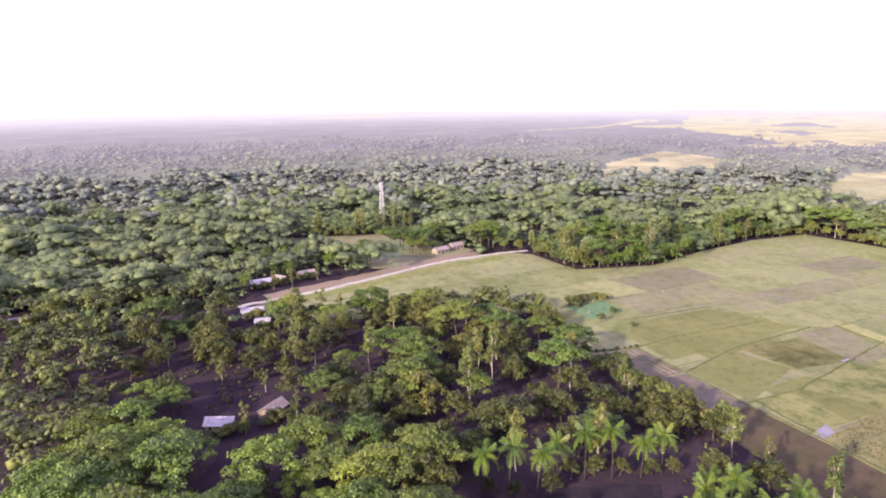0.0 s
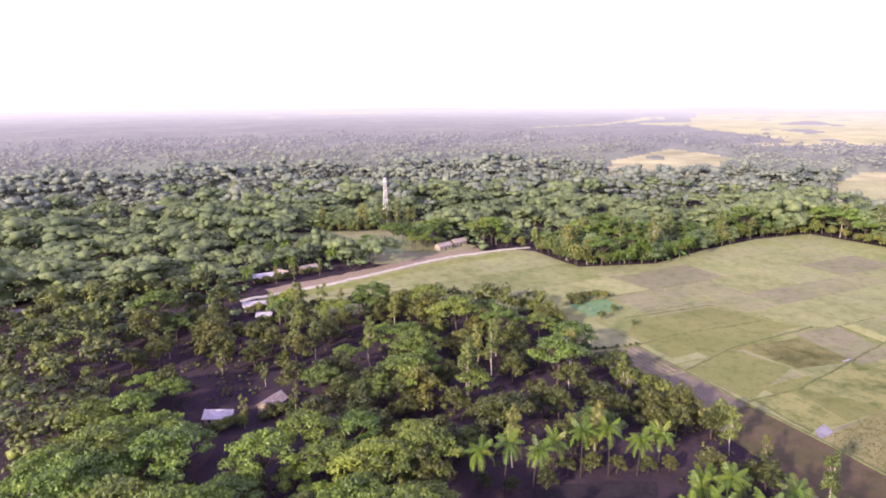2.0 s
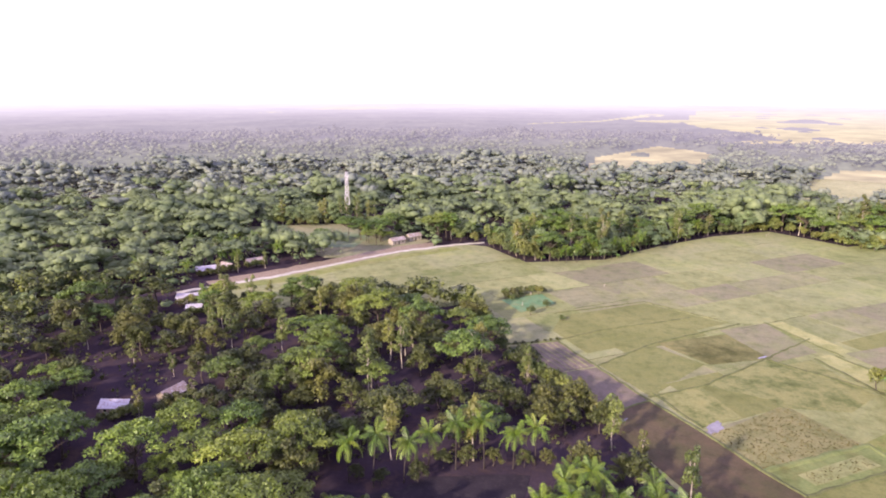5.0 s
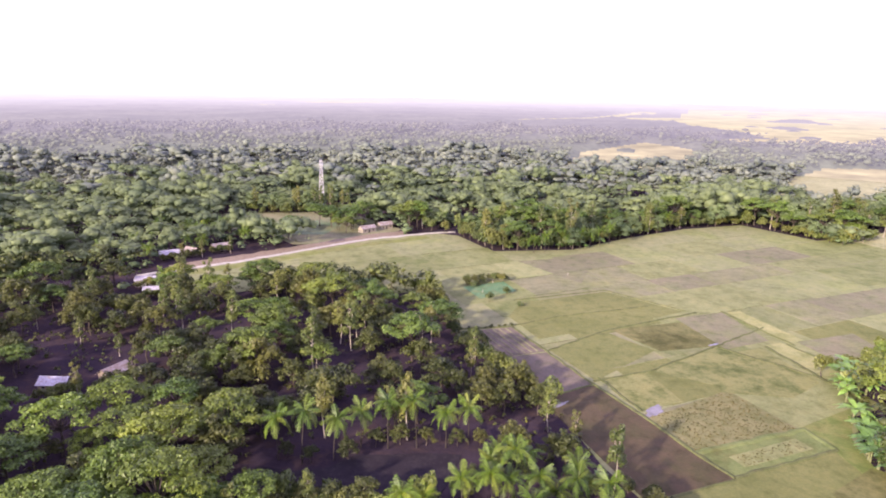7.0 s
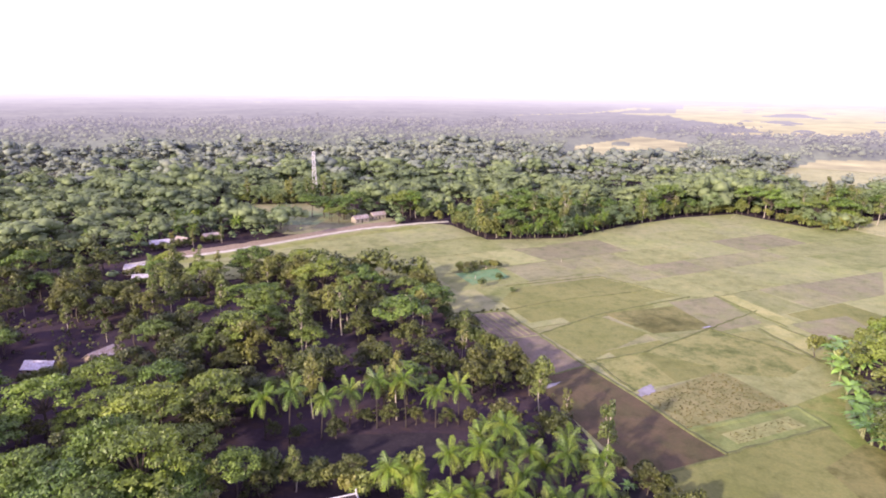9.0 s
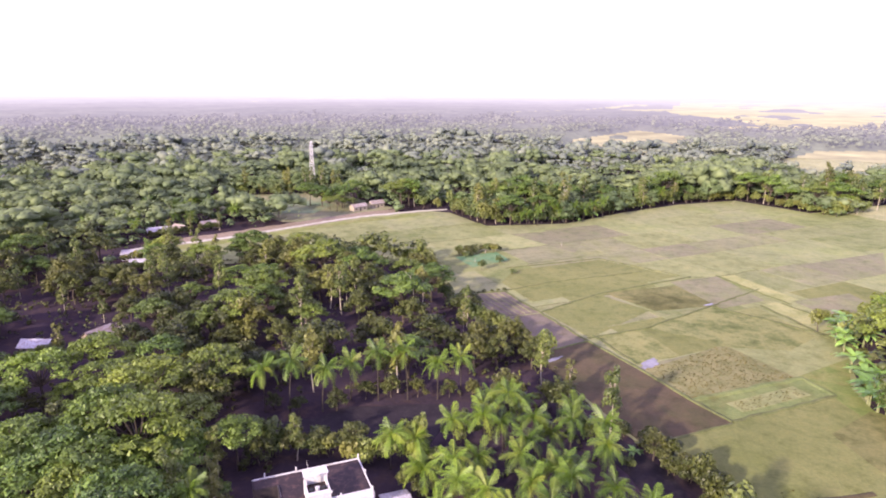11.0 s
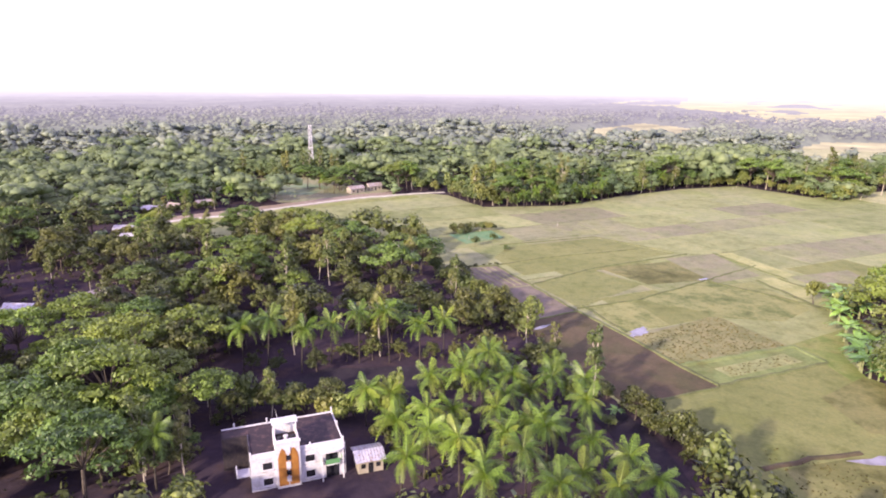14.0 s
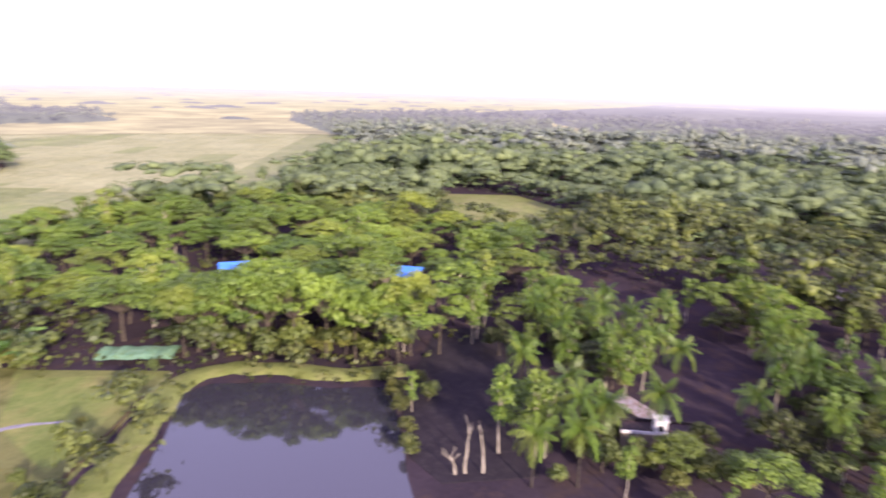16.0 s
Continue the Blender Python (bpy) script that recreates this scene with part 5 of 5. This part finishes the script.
hut("village_house", -95, 232, 20, 6, 4, 2.6, 1.2, TIN, MUD_WALL, "small tin-roofed house among trees")
hut("village_house", -202, 217, 30, 9, 5, 2.7, 1.5, TIN, MUD_WALL, "tin-roofed mud house among trees")
hut("village_house", -353, 440, 30, 11, 5, 2.7, 1.5, TIN, MUD_WALL, "tin-roofed mud house among trees")
hut("long_house", -40, 372, 50, 10, 5, 3.0, 1.4, RUST, PALE_MUD, "long pale-walled house with a weathered tin roof beside the road")
hut("long_house", -32, 385, 45, 9, 5, 3.0, 1.5, RUST, PALE_MUD, "long pale-walled house with a brownish tin roof beside the road")
hut("blue_roofed_house", 231, 147, -40, 10, 7, 5.7, 1.8, BLUE, MUD_WALL, "house with a bright blue sheet roof among umbrella trees")
hut("blue_roofed_house", 255, 104, -70, 12, 8, 5.9, 2.2, BLUE, MUD_WALL, "larger house with a bright blue sheet roof among trees")
hut("village_house", 419, 5, 60, 12, 6, 3, 1.6, TIN, MUD_WALL, "tin-roofed house in far woods")
hut("village_house", 323, 2, 60, 11, 6, 3, 1.6, TIN, MUD_WALL, "tin-roofed house in dark trees")
hut("village_house", 321, -9, 30, 6, 4, 3, 1.2, RUST, MUD_WALL, "rusty-roofed house in dark trees")
hut("tin_shed", 218, 24, 60, 9, 3.5, 2.8, 0.8, RUST, MUD_WALL, "low shed with a dull grey tin roof", "shed")
hut("tin_shed", 51.5, 96.5, 29, 4.5, 4.5, 2.6, 0.7, TIN, PALE_MUD, "small pale shed with a violet-grey tin roof beside the house", "shed")

# low green netted shed beside the pond
ob = empty("net_shed", 183.2, 123.8, 0, -53)
tagged(ob, "long low shed roofed with pale green netting", "shed")
bm = bmesh.new()
ring = [(-1.0, 1.5), (-0.6, 1.95), (0, 2.1), (0.6, 1.95), (1.0, 1.5)]
rows = [[bm.verts.new((xx, 3.6 * a, z + 0.16 * math.sin(xx * 1.3) + 0.1 * math.sin(xx * 2.9 + a))) for a, z in ring] for xx in np.linspace(-8, 8, 13)]
for a, b in zip(rows, rows[1:]):
    for k in range(4):
        bm.faces.new((a[k], b[k], b[k + 1], a[k + 1]))
part("roof", bm, GREEN_NET, ob, "pale green netting")
for xx in (-7.8, -2.6, 2.6, 7.8):
    for yy in (-3.4, 3.4):
        bm = bmesh.new()
        rod(bm, (xx, yy, -0.05), (xx, yy, 1.6), 0.07, 0.06)
        part("post", bm, BARK, ob)

def round_slab(x0, x1, reach, z0, z1):
    """A slab with a bowed front, standing out of a wall at y = 0."""
    bm = bmesh.new()
    n = 9
    pts = [(x0, 0.0), (x1, 0.0)] + [((x0 + x1) / 2 + (x1 - x0) / 2 * math.cos(a), -reach * (0.45 + 0.55 * math.sin(a))) for a in np.linspace(0, math.pi, n)]
    low, high = [[bm.verts.new((x, y, z)) for x, y in pts] for z in (z0, z1)]
    bm.faces.new(high)
    bm.faces.new(low[::-1])
    for k in range(len(pts)):
        bm.faces.new((low[k], low[(k + 1) % len(pts)], high[(k + 1) % len(pts)], high[k]))
    bmesh.ops.recalc_face_normals(bm, faces=bm.faces)
    return bm


# the two-storey white house
ob = empty("white_house", 34.6, 85.15, 0, 31)
ob.scale = (0.95, 0.82, 1.0)
tagged(ob, "two-storey white house with a dark flat roof and a stair tower", "house")
W, D, H = 16.6, 13.2, 6.3
walls = boxes((0, W, 0, D, -0.1, H))
# wing and thin side sheets are coloured dark to paint the left side's shade
part("wing", boxes((-4.4, -0.001, 9.6, D, -0.1, H)), DARKENED_PLASTER, ob, "plaster wing coloured dark as shade")
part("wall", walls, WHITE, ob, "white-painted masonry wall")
part("side_wall", boxes((-0.03, -0.002, 0.0, 9.57, -0.1, H - 0.02)), DARKENED_PLASTER, ob, "side wall coloured dark as shade")
part("side_wall", boxes((-4.43, -4.402, 9.6, D, -0.1, H - 0.02)), DARKENED_PLASTER, ob, "side wall coloured dark as shade")
part("side_wall", boxes((-4.43, -0.03, 9.57, 9.598, -0.1, H - 0.02)), DARKENED_PLASTER, ob, "side wall coloured dark as shade")
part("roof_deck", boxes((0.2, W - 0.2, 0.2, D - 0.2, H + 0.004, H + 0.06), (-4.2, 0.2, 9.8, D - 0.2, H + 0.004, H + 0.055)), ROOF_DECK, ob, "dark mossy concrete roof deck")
for a in [(0, W, -0.05, 0.2, H, H + 0.75), (W - 0.14, W + 0.03, 0.2, D - 0.14, H, H + 0.32), (-4.45, W + 0.03, D - 0.14, D + 0.03, H, H + 0.32), (-4.45, -4.28, 9.6, D - 0.14, H, H + 0.32), (-0.05, 0.12, 0.2, 9.6, H, H + 0.3)]:
    dark = a[1] < 1
    part("parapet", boxes(a, bevel=0.03), DARKENED_PLASTER if dark else WHITE, ob, "roof kerb coloured dark as shade" if dark else "white roof parapet")
for x, y in [(W - 0.1, 0.1), (W - 0.1, D - 0.1), (4, D - 0.1), (-2, D - 0.1), (10.5, 0.1), (0.1, 0.1), (W - 0.1, D / 2)]:
    part("parapet_post", boxes((x - 0.14, x + 0.14, y - 0.14, y + 0.14, H, H + 1.2), bevel=0.03), WHITE, ob, "short white parapet post")
for z in (2.95, 6.05):
    part("string_course", boxes((-0.1, W + 0.1, -0.14, 0.0, z, z + 0.22)), WHITE, ob, "white string course")
tower = part("stair_tower", boxes((4.4, 8.6, -0.7, 0.1, -0.1, 8.9), (4.4, 4.65, 0.1, 5.2, H, 8.9), (8.35, 8.6, 0.1, 5.2, H, 8.9), (4.65, 8.35, 4.9, 5.2, H, 10.5), (4.65, 8.35, 0.1, 4.9, 7.6, 7.75)), WHITE, ob, "white stair tower")
part("tower_deck", boxes((4.66, 8.34, 0.11, 4.89, 7.754, 7.8)), ROOF_DECK, tower, "dark tank deck")
part("tower_roof", boxes((4.2, 8.8, 2.9, 5.4, 10.5, 10.7), bevel=0.04), WHITE, tower, "white concrete tower roof slab")
for x in (4.5, 8.3):
    for y in (2.7, 4.9):
        part("tower_post", boxes((x, x + 0.22, y, y + 0.22, 8.9, 10.5)), WHITE, tower)
part("tower_cornice", boxes((4.2, 8.8, -0.95, -0.66, 8.5, 9.0), bevel=0.05), WHITE, tower)
for k in range(3):
    bm = bmesh.new()
    rod(bm, (5.3 + 1.15 * k, 1.3 + 0.3 * (k % 2), 7.75), (5.3 + 1.15 * k, 1.3 + 0.3 * (k % 2), 8.9), 0.48, 0.44, 14)
    part("water_tank", bm, BLACK_TANK if k != 1 else STEEL, tower, "round roof water tank")
bm = bmesh.new()
rod(bm, (5.4, 4.5, 10.7), (5.1, 4.6, 12.9), 0.035, 0.02)
part("antenna", bm, STEEL, tower, "thin leaning antenna rod")
for x0 in (4.72, 6.6):
    bm = bmesh.new()
    pts = [(x0, 0.5), (x0 + 1.68, 0.5), (x0 + 1.68, 5.7), (x0 + 1.5, 6.5), (x0 + 1.2, 7.15), (x0 + 0.84, 7.6), (x0 + 0.48, 7.15), (x0 + 0.18, 6.5), (x0, 5.7)]
    front = [bm.verts.new((x, -0.78, z)) for x, z in pts]
    back = [bm.verts.new((x, -0.69, z)) for x, z in pts]
    bm.faces.new(front)
    for k in range(len(pts)):
        bm.faces.new((front[k], back[k], back[(k + 1) % len(pts)], front[(k + 1) % len(pts)]))
    bmesh.ops.recalc_face_normals(bm, faces=bm.faces)
    part("arched_panel", bm, ORANGE, tower, "orange-brown pointed arch panel")
for z0, z1, mat in [(6.5, 7.7, WHITE), (5.3, 6.2, DARK_GLASS), (3.6, 5.0, WHITE), (2.5, 3.3, DARK_GLASS), (1.2, 2.2, WHITE)]:
    part("vent_panel", boxes((6.1, 6.9, -0.92, -0.785, z0, z1), bevel=0.03), mat, tower)
for x, z in [(2.1, 3.9), (9.6, 3.9), (2.1, 0.9), (9.6, 0.9)]:
    w = part("window", boxes((x - 0.15, x + 1.75, -0.06, 0.02, z - 0.15, z + 1.35)), WHITE, ob, "white window surround")
    part("pane", boxes((x, x + 1.6, -0.1, -0.055, z, z + 1.2)), DARK_GLASS, w, "dark window pane")
    part("sill", boxes((x - 0.25, x + 1.85, -0.3, -0.05, z - 0.25, z - 0.15)), WHITE, w)
bal = part("balcony", round_slab(12.2, 16.4, 1.5, 3.0, 3.2), WHITE, ob, "white rounded balcony slab")
part("balcony_canopy", round_slab(12.0, 16.6, 1.7, 5.5, 5.85), WHITE, ob, "white slab over the balcony")
part("balcony_rail", boxes((13.0, 15.6, -1.4, -1.33, 3.2, 4.1), (16.1, 16.17, -0.85, 0, 3.2, 4.1), (12.43, 12.5, -0.85, 0, 3.2, 4.1)), GREEN_PAINT, bal, "green balcony railing")
for x in (12.3, 16.1):
    part("column", boxes((x, x + 0.22, -1.42, -1.2, -0.1, 3.0), (x, x + 0.22, -1.36, -1.14, 3.2, 5.6)), WHITE, bal)
part("balcony_door", boxes((13.2, 15.4, -0.08, 0.02, 3.2, 5.3)), DARK_GLASS, bal, "dark balcony door opening")
part("entrance", boxes((13.2, 15.6, -0.08, 0.02, -0.1, 2.3)), DARK_GLASS, ob, "dark entrance doorway")
part("side_balcony", boxes((-2.4, 0.1, 0.3, 3.1, 3.0, 3.2), (-2.4, -2.2, 0.3, 3.1, 3.2, 4.0)), WHITE, ob, "white side balcony slab")
bm = bmesh.new()
rod(bm, (W + 0.25, 0.2, -0.1), (W + 0.25, 0.2, H), 0.08, 0.08, 8)
part("drainpipe", bm, WHITE, ob, "white drainpipe")

# small white house with a roof turret
ob = empty("small_white_house", 211.5, 19.5, 0, -64)
tagged(ob, "small white flat-roofed house with a horned roof turret", "house")
part("wall", boxes((-6.5, 6.5, -2.2, 2.2, -0.1, 3.6)), MUD_WALL, ob)
part("roof_deck", boxes((-6.3, 6.3, -2.0, 2.0, 3.604, 3.66)), ROOF_DECK, ob, "dark concrete roof deck")
# side and back parapets are coloured dark so only the front line shows
for a in [(-6.6, 6.6, -2.3, -2.05, 3.6, 4.1), (-6.6, 6.6, 2.05, 2.3, 3.6, 4.1), (-6.6, -6.35, -2.05, 2.05, 3.6, 4.1), (6.35, 6.6, -2.05, 2.05, 3.6, 4.1)]:
    part("parapet", boxes(a), WHITE if a[3] < -2 else DARKENED_PLASTER, ob, "white front parapet" if a[3] < -2 else "parapet coloured dark to suit the camera's view")
tur = part("turret", boxes((-1.0, 1.0, -2.0, 0.0, 3.66, 6.0), (-1.2, 1.2, -2.2, 0.2, 6.0, 6.2)), WHITE, ob, "white roof turret")
for s in (-1, 1):
    bm = bmesh.new()
    rod(bm, (s * 1.0, -1.0, 6.2), (s * 1.5, -1.0, 6.9), 0.16, 0.05)
    part("horn", bm, WHITE, tur, "upturned white corner horn")
part("turret_door", boxes((-0.35, 0.35, -2.06, -1.98, 3.7, 5.2)), DARK_GLASS, tur)
for x in (-4.6, 2.2, 4.6):
    part("window", boxes((x - 0.7, x + 0.7, -2.26, -2.18, 1.1, 2.3)), DARK_GLASS, ob, "dark window opening")

# telecom mast: four tapering legs, cross bracing, panel antennas
ob = empty("telecom_mast", -96, 440, 0, 20)
tagged(ob, "tall white lattice telecom mast with panel antennas", "mast")
MH = 36.0
half = [2.2 - 1.55 * f for f in np.linspace(0, 1, 10)]
lev = list(np.linspace(0, MH, 10))
for sx, sy in ((-1, -1), (1, -1), (1, 1), (-1, 1)):
    bm = bmesh.new()
    rod(bm, (sx * half[0], sy * half[0], -0.05), (sx * half[-1], sy * half[-1], MH), 0.17, 0.14, 6)
    part("leg", bm, STEEL, ob, "white steel leg")
for i, (a, b, h0, h1) in enumerate(zip(half, half[1:], lev, lev[1:])):
    cs = [(-1, -1), (1, -1), (1, 1), (-1, 1)]
    for (x0, y0), (x1, y1) in zip(cs, cs[1:] + cs[:1]):
        for e0, e1 in (((x0 * a, y0 * a, h0), (x1 * b, y1 * b, h1)), ((x1 * a, y1 * a, h0), (x0 * b, y0 * b, h1)), ((x0 * b, y0 * b, h1), (x1 * b, y1 * b, h1))):
            bm = bmesh.new()
            rod(bm, e0, e1, 0.1, 0.1, 4)
            part("brace", bm, STEEL, ob)
for k in range(3):
    a = k * 2.094
    p_ = part("panel_antenna", boxes((-0.25, 0.25, -0.12, 0.12, -1.3, 1.3), bevel=0.05), WHITE, ob, "white panel antenna")
    p_.matrix_basis = pose(1.4 * math.cos(a), 1.4 * math.sin(a), 34.6, 0, 0, math.degrees(a) + 90)
    p_ = part("panel_antenna", boxes((-0.3, 0.3, -0.12, 0.12, -1.0, 1.0), bevel=0.05), WHITE, ob, "white panel antenna")
    p_.matrix_basis = pose(1.6 * math.cos(a + 1), 1.6 * math.sin(a + 1), 31.2, 0, 0, math.degrees(a + 1) + 90)
part("platform", boxes((-1.5, 1.5, -1.5, 1.5, 32.8, 32.95)), STEEL, ob)

# posts in the field
for k, (x, y) in enumerate([(84.6, 304.9), (46, 268), (199, 440), (203, 448), (268, 420), (49, 284)]):
    bm = bmesh.new()
    rod(bm, (0, 0, -0.05), (0.1, 0, 1.7), 0.12, 0.09)
    ob = empty("field_post", x, y)
    tagged(ob, "short wooden post standing in the field", "post")
    part("post", bm, PALE_BARK, ob)
